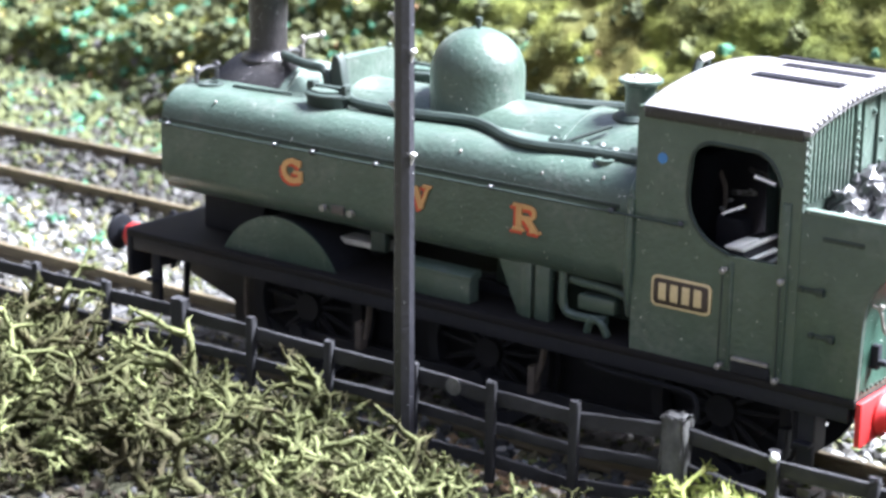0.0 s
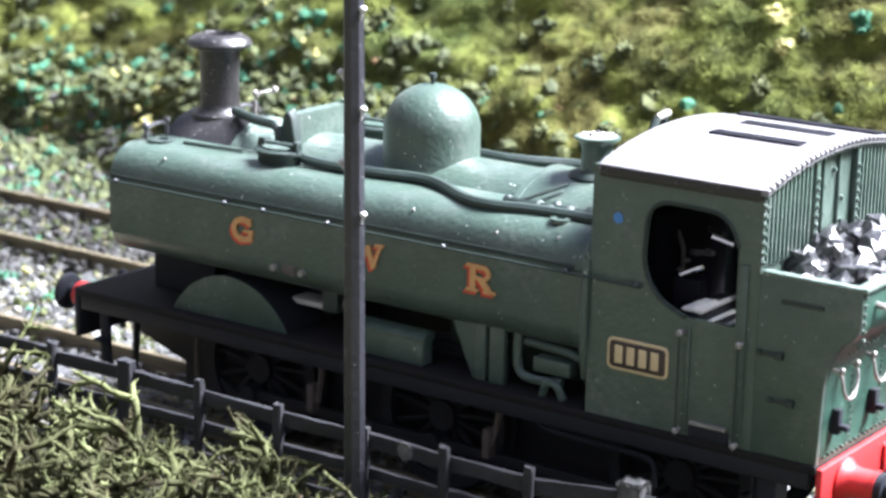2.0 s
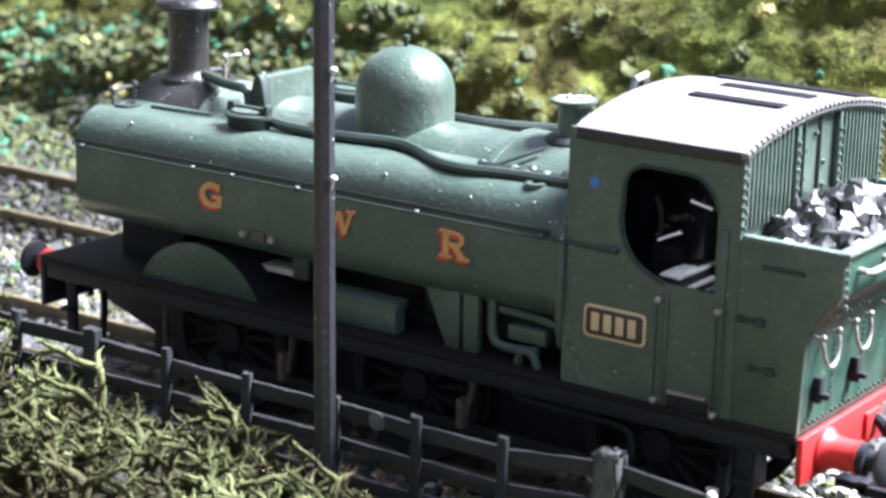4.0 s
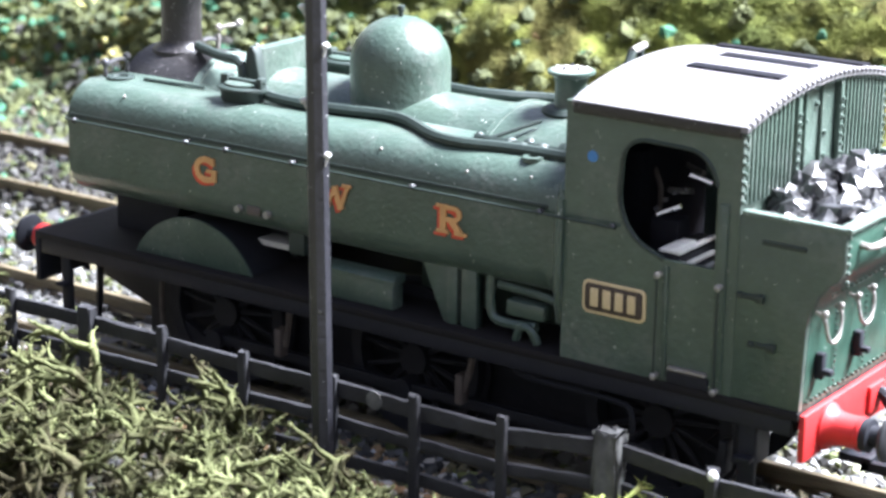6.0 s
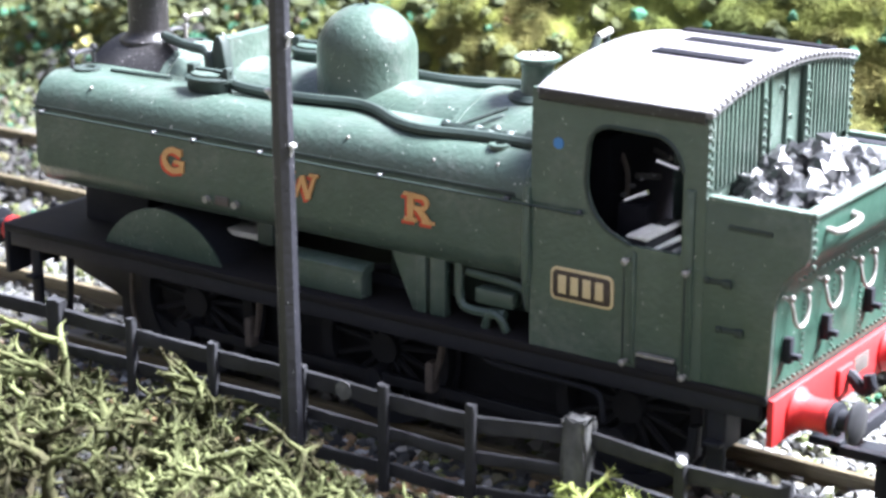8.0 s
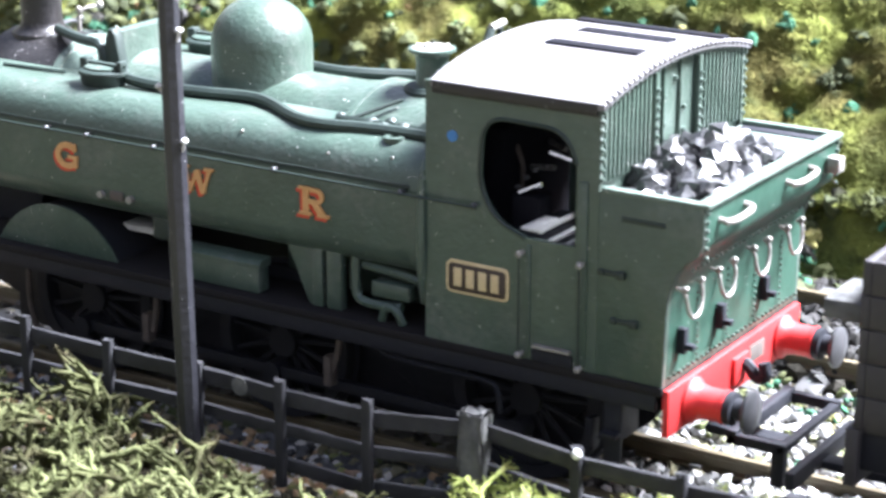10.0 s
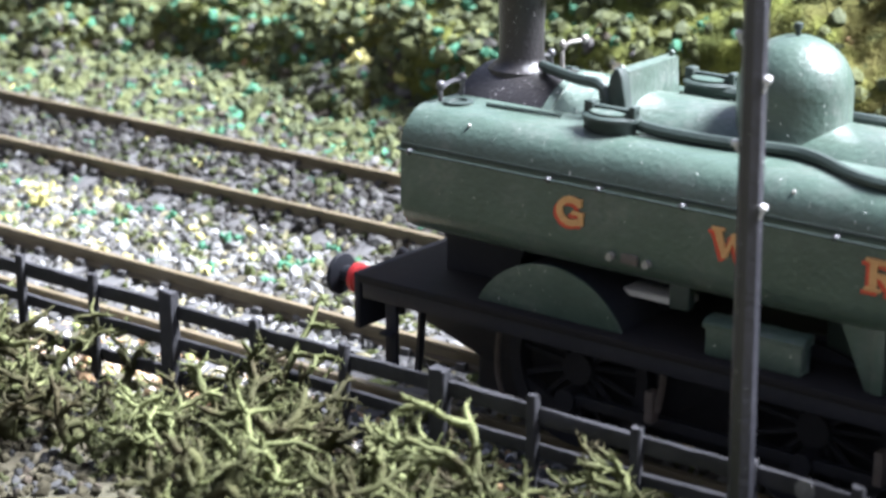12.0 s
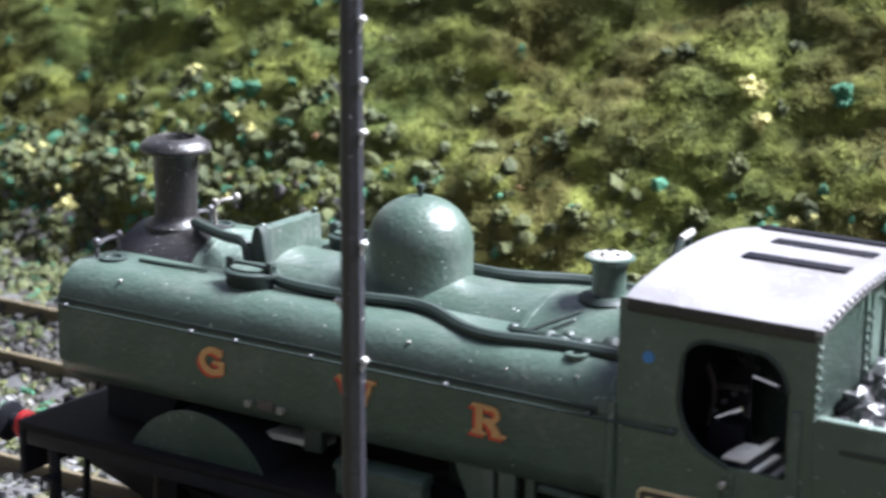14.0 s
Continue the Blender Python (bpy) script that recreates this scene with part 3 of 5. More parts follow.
AXLES = (28.6, 57.6, 90.4)
for ax in AXLES:
    part("axle", rod(B(), (ax, -7.5, 9.2), (ax, 7.5, 9.2), 1.2, seg=12), BLACK, loco)
    for s in (-1, 1):
        wheel(ax, s)
for s in (-1, 1):
    bm = B()
    y0, y1 = sorted((s * 10.2, s * 11.2))
    box(bm, AXLES[0], AXLES[2], y0, y1, 5.6, 6.9, 0.15)
    for ax in AXLES:
        rod(bm, (ax, s * 9.2, 6.2), (ax, s * 11.7, 6.2), 1.25, seg=12)
    part("coupling_rod", bm, BLACK, loco)
    for x, tilt in ((41.9, 0.2), (68.4, -0.4), (102.0, 0.6)):
        bm = B()
        pipe(bm, [(x, s * 12.8, 14.6), (x - 0.1, s * 12.8, 11.5), (x - 0.9 + tilt, s * 12.8, 8.4)], 0.42, 6)
        box(bm, x - 1.9, x - 0.9, s * 12.8 - 0.8, s * 12.8 + 0.8, 7.0, 10.6, 0.2)
        part("brake_hanger", bm, RUST if x < 80 else BLACK, loco, "rusty brown brake hanger")
    # footsteps
    for x in (7.6, 104.5):
        bm = B()
        y0, y1 = sorted((s * 15.9, s * 15.2))
        half = 0.8 if x < 50 else 1.0
        box(bm, x - half, x + half, y0, y1, 6.4, 14.4, 0.15)
        for z in (6.4, 10.4):
            a, b = sorted((s * 15.6, s * 17.0))
            box(bm, x - half, x + half, a, b, z, z + 0.5, 0.1)
        part("footstep", bm, BLACK, loco)
    # guard iron and sand pipe
    part("guard_iron", pipe(B(), [(6.2, s * 8.3, 12.0), (6.0, s * 8.3, 7.0), (5.4, s * 8.3, 2.0)], 0.5, 6), BLACK, loco)
    part("sand_pipe", pipe(B(), [(18.0, s * 9.0, 14.0), (17.0, s * 8.6, 6.0), (18.6, s * 8.3, 1.6)], 0.35, 6), RUST, loco)
    # long lower pipe below the valance
    part("steam_pipe", pipe(B(), [(75.6, s * 15.4, 14.3), (76.4, s * 15.6, 13.2), (89.2, s * 15.6, 13.2), (90.8, s * 15.6, 12.6), (91.0, s * 15.6, 9.8)], 0.33, 6), BLACK, loco)
    # splasher over the leading wheel
    # black body paints in the shade on the splasher's top; only the face is green
    part("splasher", prism(B(), arc(28.7, 12.0, 10.3, 152, 28, 20), "y", *sorted((s * 14.9, s * 7.0)), 0.1), BLACK, loco, "wheel splasher body, black in place of shade")
    part("splasher_face", prism(B(), arc(28.7, 12.0, 10.6, 152, 28, 20), "y", *sorted((s * 15.2, s * 14.9)), 0.06), GREEN, loco, "curved green splasher face")
    # tool box, plate bracket and injector under the tank
    y0, y1 = sorted((s * 15.3, s * 13.2))
    chest = part("tool_box", box(B(), 48.0, 59.0, y0, y1, 17.0, 20.2, 0.25), GREEN, loco, "green tool box")
    part("tool_box_lid", prism(B(), [(s * 15.5, 20.0), (s * 15.5, 20.5), (s * 15.0, 20.95), (s * 13.2, 21.0), (s * 13.2, 20.0)], "x", 47.8, 59.3, 0.1), GREEN, chest, "rounded tool box lid")
    # made-up white bar, added to give the bright patch below the tank
    part("slide_bar", box(B(), 32.0, 42.5, *sorted((s * 10.4, s * 7.2)), 19.4, 20.2, 0.2), PEG, loco, "white bar added for a bright patch under the tank")
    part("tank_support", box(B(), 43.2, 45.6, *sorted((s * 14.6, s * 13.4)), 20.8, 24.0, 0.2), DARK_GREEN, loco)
    y0, y1 = sorted((s * 14.6, s * 14.0))
    part("tank_bracket", prism(B(), [(62.4, 24.0), (66.2, 24.0), (66.2, 17.0), (65.6, 17.0), (62.8, 23.2)], "y", y0, y1, 0.08), GREEN, loco)
    y0, y1 = sorted((s * 15.0, s * 13.6))
    bm = B()
    box(bm, 66.3, 67.6, y0, y1, 17.0, 24.2, 0.15)
    box(bm, 68.2, 70.2, y0, y1, 17.0, 24.2, 0.15)
    box(bm, 66.3, 70.2, y1 - 0.5, y1, 17.0, 24.2, 0.05)
    part("step_plate", bm, GREEN, loco)
    bm = B()
    pipe(bm, [(71.8, s * 14.4, 24.0), (71.8, s * 14.6, 19.2), (73.4, s * 14.6, 18.4), (78.0, s * 14.6, 18.8)], 0.55)
    pipe(bm, [(72.6, s * 14.0, 22.6), (80.5, s * 14.0, 22.2), (81.6, s * 14.0, 20.0)], 0.5)
    box(bm, 74.2, 79.2, s * 14.2 - 0.9, s * 14.2 + 0.9, 19.6, 21.4, 0.3)
    pipe(bm, [(75.6, s * 15.0, 17.0), (76.2, s * 15.2, 18.8), (77.6, s * 15.2, 18.8), (78.4, s * 15.0, 17.0)], 0.5)
    part("injector", bm, GREEN, loco)

part("smokebox_saddle", prism(B(), [(10.2, PLATE_Z), (10.2, 25.0), (22.5, 25.0), (19.5, PLATE_Z)], "y", -9.0, 9.0, 0.2), BLACK, loco, "black smokebox saddle")
part("valve_gear_cover", box(B(), 22.5, 38.0, -6.5, 6.5, PLATE_Z, 20.5, 0.4), BLACK, loco)
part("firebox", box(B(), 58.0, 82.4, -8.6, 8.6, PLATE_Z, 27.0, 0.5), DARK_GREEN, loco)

# boiler and pannier tanks
part("boiler", lathe(B(), [(8.7, 24.0), (8.8, 24.05), (8.8, 82.2), (8.7, 82.3)], 0.0, 30.2, 48, "x"), GREEN, loco, "green boiler")
part("smokebox", lathe(B(), [(3.0, 9.0), (8.3, 9.2), (9.0, 9.6), (9.25, 9.9), (9.25, 21.3), (9.0, 21.4)], 0.0, 30.4, 48, "x"), SOOT, loco, "sooty black smokebox")
# the lit look of the band is in its paler colour
part("boiler_band", lathe(B(), [(9.0, 21.4), (9.35, 21.5), (9.35, 22.6), (9.1, 22.7), (9.1, 25.4), (9.3, 25.5), (9.3, 26.6), (9.0, 26.7)], 0.0, 30.4, 48, "x"), PALE_GREEN, loco, "green boiler band, paled as if lit")


def tank_outline(s):
    o = TANK_Y
    pts = [(6.0, 36.9)] + arc(o - 4.6, 32.3, 4.6, 90, 0, 10) + arc(o - 3.2, 26.2, 3.2, 0, -80, 8) + [(6.6, 22.6), (6.6, 30.0)]
    return [(s * a, b) for a, b in pts]


for s in (-1, 1):
    tank = part("pannier_tank", prism(B(), tank_outline(s), "x", 9.4, 81.8, 0.45), GREEN, loco, "dark green pannier tank")
    # seam between side and shoulder, end band by the cab
    y0, y1 = sorted((s * (TANK_Y + 0.12), s * (TANK_Y - 0.4)))
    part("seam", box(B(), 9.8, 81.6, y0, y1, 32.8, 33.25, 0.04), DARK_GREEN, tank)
    band = [(s * a, b) for a, b in [(6.2, 37.05)] + arc(TANK_Y - 4.6, 32.3, 4.85, 90, 0, 10) + arc(TANK_Y - 3.2, 26.2, 3.45, 0, -80, 8) + [(6.6, 22.4)]]
    part("tank_band", prism(B(), band, "x", 80.2, 81.5, 0.15), GREEN, tank)
    part("tank_pipe", pipe(B(), [(81.9, s * 12.0, 37.4), (81.9, s * 15.8, 36.4), (81.9, s * 16.9, 33.0), (81.9, s * 16.9, 24.0), (81.6, s * 15.6, 20.5)], 0.5), GREEN, tank)
    # the handrail's shadow is put into its colour: darker than the tank green
    rail = part("handrail", pipe(B(), [(9.2, s * 9.0, 32.6), (8.6, s * 15.0, 32.6), (9.4, s * 17.1, 32.6), (14, s * 17.1, 32.6), (82, s * 17.2, 32.5), (89.0, s * 17.3, 32.5)], 0.17, 6), DARK_GREEN, tank)
    for x in (11.2, 29.6, 35.8, 45.8, 62.8, 79.4, 88.4):
        bm = ball(B(), (x, s * 17.0, 32.55), 0.36, 8, 6)
        rod(bm, (x, s * 16.2, 32.55), (x, s * 17.1, 32.55), 0.25, seg=6)
        part("handrail_knob", bm, STEEL, tank, "dull steel handrail knob")
    for x, y, z in ((17.6, 14.6, 36.1), (57.0, 14.9, 35.7), (69.0, 15.3, 35.0), (77.0, 14.9, 35.6)):
        part("lifting_stud", ball(B(), (x, s * y, z - 0.1), 0.22, 7, 5), WIRE, tank)
    for x in (37.2, 41.6):
        part("tank_bolt", rod(B(), (x, s * 16.0, 25.6), (x, s * 16.8, 25.6), 0.45, seg=8), WIRE, tank)
    part("bolt_plate", box(B(), 38.4, 40.4, *sorted((s * 16.0, s * 16.4)), 25.1, 26.2, 0.1), RUST, tank)
    # filler with clamp
    bm = B()
    lathe(bm, [(2.1, 0), (2.3, 1.3), (2.55, 1.6), (2.55, 1.95), (2.2, 2.15)], 0.0, 0.0, 22, "z", 0.0)
    bm.transform(Matrix.Translation((32.7, s * 10.0, 36.6)) @ Matrix.Diagonal((1.3, 1.0, 1.0, 1.0)))
    box(bm, 29.6, 30.8, s * 10.0 - 0.7, s * 10.0 + 0.7, 36.8, 39.9, 0.2)
    box(bm, 29.9, 35.9, s * 10.0 - 0.4, s * 10.0 + 0.4, 39.0, 39.5, 0.12)
    box(bm, 35.1, 35.9, s * 10.0 - 0.6, s * 10.0 + 0.6, 38.0, 39.9, 0.15)
    filler = part("tank_filler", bm, DARK_GREEN, tank, "dark tank filler with clamp")
    lid = lathe(B(), [(1.9, 0), (1.9, 0.35), (1.5, 0.5), (0.2, 0.6)], 0.0, 0.0, 20)
    lid.transform(Matrix.Translation((32.7, s * 10.0, 38.65)) @ Matrix.Diagonal((1.3, 1.0, 1.0, 1.0)))
    part("filler_lid", lid, GREEN, filler)
    # small vent ring and hand rail at the front of the tank top
    part("vent_ring", lathe(B(), [(1.7, 0), (1.7, 0.35), (1.0, 0.4), (0.9, 0.15)], 12.8, s * 10.2, 18, "z", 36.85), DARK_GREEN, tank)
    part("tank_lid", lathe(B(), [(1.2, 0), (1.2, 0.5), (0.6, 0.55), (0.55, 0.2)], 75.6, s * 12.4, 16, "z", 36.6), GREEN, tank)
    bm = B()
    pipe(bm, [(10.6, s * 10.6, 36.9), (10.6, s * 10.6, 38.6), (10.7, s * 6.8, 38.9), (10.7, s * 6.8, 37.0)], 0.28, 6)
    ball(bm, (10.6, s * 10.6, 38.7), 0.55, 8, 6)
    ball(bm, (10.7, s * 6.8, 38.9), 0.55, 8, 6)
    part("lamp_rail", bm, STEEL, tank)
    part("tank_wire", pipe(B(), [(16.0, s * 9.3, 37.1), (25.6, s * 8.9, 37.2)], 0.22, 6), DARK_GREEN, tank)
    part("top_pipe", pipe(B(), [(34.0, s * 8.6, 38.0), (37.0, s * 9.6, 37.6), (46.0, s * 9.4, 37.5), (53.0, s * 7.8, 37.6), (57.0, s * 9.0, 37.5), (62.0, s * 12.2, 37.3), (66.0, s * 12.8, 37.2), (72.0, s * 11.4, 37.3), (82.2, s * 11.2, 37.3)], 0.68, 8), DARK_GREEN, tank, "dark pipe along the tank top")
    for x, y, r in ((65.6, 8.2, 0.6), (66.8, 8.9, 0.5), (70.4, 9.2, 1.0), (72.6, 10.2, 0.9), (74.8, 9.6, 1.1), (77.2, 8.2, 1.2), (71.8, 7.4, 0.7)):
        part("pipe_fitting", ball(B(), (x, s * y, 37.1), r, 8, 5, 0.8), DARK_GREEN, tank, "small dark pipe fitting")
    part("feed_pipe", pipe(B(), [(66.0, s * 9.4, 37.3), (82.0, s * 9.6, 37.3)], 0.4, 6), DARK_GREEN, tank)
    part("lever", pipe(B(), [(68.0, s * 9.0, 37.4), (72.0, s * 5.4, 39.2)], 0.25, 6), DARK_GREEN, tank)

# chimney, casing, dome, safety valve
part("chimney", lathe(B(), [(3.9, 38.6), (3.8, 39.4), (3.2, 39.75), (2.72, 40.2), (2.58, 40.8), (2.55, 44.0), (2.7, 47.4), (2.9, 48.0), (4.15, 48.3), (4.3, 48.7), (4.1, 49.2), (3.2, 49.8), (2.4, 50.0), (2.2, 49.6), (2.1, 46.5)], 13.9, 0.0, 36), SOOT, loco, "black chimney with a flared cap")
casing = part("top_feed_casing", prism(B(), [(29.3, 36.0), (29.6, 41.8), (30.0, 42.2), (31.2, 42.0), (31.5, 36.0)], "y", -4.6, 5.6, 0.3), GREEN, loco, "green casing across the boiler")
part("casing_end", prism(B(), [(29.2, 36.0), (29.5, 39.0), (29.8, 41.6), (30.3, 42.5), (30.9, 42.5), (31.4, 41.6), (31.8, 39.0), (32.1, 36.0)], "y", -6.2, -4.6, 0.3), DARK_GREEN, casing, "dark arched end of the casing")
for y in (-5.0, 5.0):
    part("casing_stud", ball(B(), (30.6, y, 42.4), 0.35, 8, 5), GREEN, loco)
bm = B()
pipe(bm, [(17.4, 3.0, 39.2), (17.4, 3.0, 42.0), (18.8, 5.4, 42.2)], 0.25, 6)
ball(bm, (17.4, 3.0, 42.0), 0.4, 8, 6)
ball(bm, (18.8, 5.4, 42.3), 0.5, 8, 6)
part("lamp_iron", bm, WIRE, loco)
part("casing_pipe", pipe(B(), [(17.6, -1.2, 40.2), (20.0, -2.6, 40.3), (25.0, -4.6, 40.2), (28.4, -5.9, 40.6), (29.3, -6.1, 39.8), (29.4, -6.2, 37.0)], 0.62), DARK_GREEN, loco)
dome_profile = [(6.6, 36.6), (6.2, 37.2), (6.0, 38.0), (6.0, 41.9)] + [(6.0 * math.cos(radians(a)), 41.9 + 5.6 * math.sin(radians(a))) for a in range(9, 90, 9)] + [(0.3, 47.4)]
dome = part("dome", lathe(B(), dome_profile, 48.6, 0.0, 48), GREEN, loco, "tall rounded green dome")
part("dome_finial", lathe(B(), [(0.3, 47.2), (0.3, 48.0), (0.5, 48.2), (0.45, 48.7), (0.1, 48.8)], 48.6, 0.0, 12), DARK_GREEN, dome)
valve = part("safety_valve", lathe(B(), [(2.9, 37.6), (2.3, 38.4), (1.85, 39.6), (1.8, 42.6), (2.0, 43.4), (2.7, 43.8), (2.7, 44.1), (2.3, 44.2), (2.1, 43.9)], 72.4, 0.0, 28), GREEN, loco, "green flared safety valve bonnet")
fire_top = [(float(y), 36.4 + 3.2 * math.cos(float(y) / 8.6 * math.pi / 2) ** 0.8) for y in np.linspace(-8.5, 8.5, 21)]
part("firebox_cover", prism(B(), fire_top, "x", 66.6, 82.2, 0.3), GREEN, loco)
part("firebox_band", prism(B(), [(y * 1.01, z + 0.12) for y, z in fire_top], "x", 66.0, 66.7, 0.1), GREEN, loco, "worn band round the firebox")
part("valve_flange", lathe(B(), [(3.3, 38.6), (3.3, 39.5), (2.9, 39.9), (2.0, 40.0)], 72.4, 0.0, 28), DARK_GREEN, valve, "dark flange at the valve's foot")
part("valve_cap", lathe(B(), [(2.3, 43.9), (2.35, 44.15), (2.0, 44.25), (0.2, 44.3)], 72.4, 0.0, 24), WIRE, valve, "pale chipped valve cap")
for k in range(9):
    part("valve_bolt", ball(B(), (72.4 + (1.7 if k % 2 else 0.9) * math.cos(k * 0.7), (1.7 if k % 2 else 0.9) * math.sin(k * 0.7), 44.3), 0.24, 8, 5), BLACK if k % 3 == 0 else PEG, valve)


# cab
def cab_outline_side():
    """The side sheet with its opening, as (x, z) loops."""
    outer = [(82.3, 17.0), (102.8, 17.0), (102.8, 36.9), (102.8, 45.0), (82.3, 45.0)]
    hole = [(100.2, 30.0), (100.2, 38.6)] + arc(96.6, 38.6, 3.4, 0, 90, 6)[1:] + arc(91.8, 39.4, 2.7, 90, 180, 6) + [(88.9, 36.4)] + arc(94.6, 36.0, 5.7, 184, 250, 8) + [(94.4, 30.0)]
    return outer, hole


def sheet_with_hole(outer, hole, y0, y1):
    bm = B()
    loops = []
    for y in (y0, y1):
        out = [bm.verts.new((x, y, z)) for x, z in outer]
        inn = [bm.verts.new((x, y, z)) for x, z in hole]
        edges = [bm.edges.new((ring[i], ring[(i + 1) % len(ring)])) for ring in (out, inn) for i in range(len(ring))]
        bmesh.ops.triangle_fill(bm, use_beauty=True, edges=edges)
        loops.append((out, inn))
    for a, b in zip(loops[0], loops[1]):
        n = len(a)
        for i in range(n):
            bm.faces.new((a[i], a[(i + 1) % n], b[(i + 1) % n], b[i]))
    return bm


def rounded(x0, x1, z0, z1, r):
    return arc(x1 - r, z1 - r, r, 90, 0, 4) + arc(x1 - r, z0 + r, r, 0, -90, 4) + arc(x0 + r, z0 + r, r, -90, -180, 4) + arc(x0 + r, z1 - r, r, 180, 90, 4)


for s in (-1, 1):
    outer, hole = cab_outline_side()
    y0, y1 = sorted((s * CAB_Y, s * (CAB_Y - 0.7)))
    side = part("cab_side", sheet_with_hole(outer, hole, y0, y1), GREEN, loco, "dark green cab side with a rounded opening", smooth=False)
    trim = hole[1:]
    part("opening_beading", pipe(B(), [(x, s * (CAB_Y + 0.02), z) for x, z in trim], 0.22, 6), DARK_GREEN, side)
    y0, y1 = sorted((s * (CAB_Y - 0.1), s * (CAB_Y - 1.0)))
    part("cab_door", box(B(), 95.2, 100.4, y0, y1, 18.9, 29.9, 0.15), GREEN, side)
    y0, y1 = sorted((s * (CAB_Y + 0.25), s * (CAB_Y - 0.2)))
    part("door_edge", box(B(), 94.6, 95.1, y0, y1, 17.4, 29.4, 0.1), GREEN, side)
    part("door_edge", box(B(), 100.6, 101.6, y0, y1, 17.4, 37.0, 0.1), GREEN, side)
    part("door_sill", box(B(), 95.6, 100.0, *sorted((s * (CAB_Y + 0.6), s * (CAB_Y - 0.5))), 18.5, 18.9, 0.1), WIRE, side, "bright worn door sill")
    part("door_step", box(B(), 95.4, 100.2, *sorted((s * (CAB_Y + 0.3), s * (CAB_Y - 0.5))), 17.0, 18.3, 0.12), BLACK, side)
    for x, z0 in ((94.2, 17.6), (101.2, 17.4)):
        bm = B()
        rod(bm, (x, s * 17.5, z0), (x, s * 17.5, 28.6), 0.13, seg=6)
        part("door_handrail", bm, DARK_GREEN, side)
        for z in (z0, 28.5):
            bm = B()
            ball(bm, (x, s * 17.5, z), 0.4, 8, 6)
            rod(bm, (x, s * 16.4, z), (x, s * 17.6, z), 0.28, seg=6)
            part("handrail_knob", bm, WIRE, side)
    part("route_disc", rod(B(), (85.6, s * 16.5, 39.5), (85.6, s * 16.72, 39.5), 0.6, seg=20), BLUE, side, "small blue disc")
    # number plate with its raised rim and four digit-sized bars
    y0, y1 = sorted((s * (CAB_Y - 0.05), s * (CAB_Y + 0.25)))
    plate = part("number_plate", prism(B(), rounded(85.0, 92.6, 22.7, 26.3, 0.7), "y", y0, y1, 0.06), CREAM, side, "brown plate with cream rim and characters")
    part("plate_field", prism(B(), rounded(85.3, 92.3, 23.0, 26.0, 0.5), "y", *sorted((s * (CAB_Y + 0.1), s * (CAB_Y + 0.30))), 0.05), PLATE, plate)
    for k in range(4):
        xb = 86.0 + k * 1.5
        part("plate_bar", box(B(), xb, xb + 0.95, *sorted((s * (CAB_Y + 0.2), s * (CAB_Y + 0.40))), 23.5, 25.5, 0.06), CREAM, plate)

def roof_z(y, lift=0.0):
    return 44.35 + lift + 2.5 * max(math.cos(y / 17.2 * math.pi / 2), 0.0) ** 0.75


front = [(-16.4, 17.0), (16.4, 17.0), (16.4, 44.8)] + [(y, roof_z(float(y), 0.1)) for y in np.linspace(16.4, -16.4, 15)[1:-1]] + [(-16.4, 44.8)]
part("cab_front", prism(B(), [(float(a), float(b)) for a, b in front], "x", 82.4, 83.1, 0.05), GREEN, loco)
bm = B()
box(bm, 101.6, 102.4, -16.4, 16.4, 17.0, 37.2, 0.0)
box(bm, 101.6, 102.4, -5.0, 5.0, 37.2, 43.6, 0.0)
for s in (-1, 1):
    box(bm, 101.6, 102.4, *sorted((s * 15.4, s * 16.4)), 37.2, 43.6, 0.0)
prism(bm, [(-16.4, 43.6), (16.4, 43.6), (16.4, 44.8)] + [(float(y), roof_z(float(y), 0.1)) for y in np.linspace(16.4, -16.4, 15)[1:-1]] + [(-16.4, 44.8)], "x", 101.6, 102.4)
part("cab_back", bm, GREEN, loco, "green riveted cab back with two barred windows", smooth=False)


roof_pts = [(float(y), roof_z(float(y), 0.0)) for y in np.linspace(-16.9, 16.6, 25)] + [(float(y), roof_z(float(y), 0.65)) for y in np.linspace(16.6, -16.9, 25)]
roof = part("cab_roof", prism(B(), roof_pts, "x", 83.0, 103.4, 0.12), ROOF, loco, "pale grey curved cab roof")
for y in (-3.3, 3.7):
    z = roof_z(y, 0.55)
    part("roof_rib", box(B(), 89.2, 100.2, y - 1.05, y + 1.05, z - 0.1, z + 0.3, 0.08), MATT_BLACK, roof, "black roof strip")
z = roof_z(12.0, 0.55)
part("roof_rib", box(B(), 84.4, 102.6, 11.2, 12.6, z - 0.1, z + 0.5, 0.08), MATT_BLACK, roof)
bm = B()
for k in range(31):
    y = -16.2 + k * 1.08
    ball(bm, (103.35, y, roof_z(y, 0.55)), 0.36, 8, 5)
part("roof_riveting", bm, ROOF, roof, "pale rivets along the roof edge")["kind"] = "stuff"
for s in (-1, 1):
    y0, y1 = sorted((s * 16.2, s * 16.95))
    part("rain_strip", box(B(), 83.2, 102.6, y0, y1, 43.8, 45.15, 0.2), SOOT, roof)
part("whistle", rod(B(), (82.1, -3.4, 48.0), (82.1, -0.8, 48.25), 0.42, seg=12), WIRE, loco, "bright whistle before the cab")
bm = B()
rod(bm, (82.1, -5.6, 44.5), (82.1, -3.4, 47.9), 0.5, seg=8)
rod(bm, (82.1, -1.6, 44.5), (82.1, -1.6, 48.0), 0.4, seg=8)
part("whistle_stem", bm, DARK_GREEN, loco)

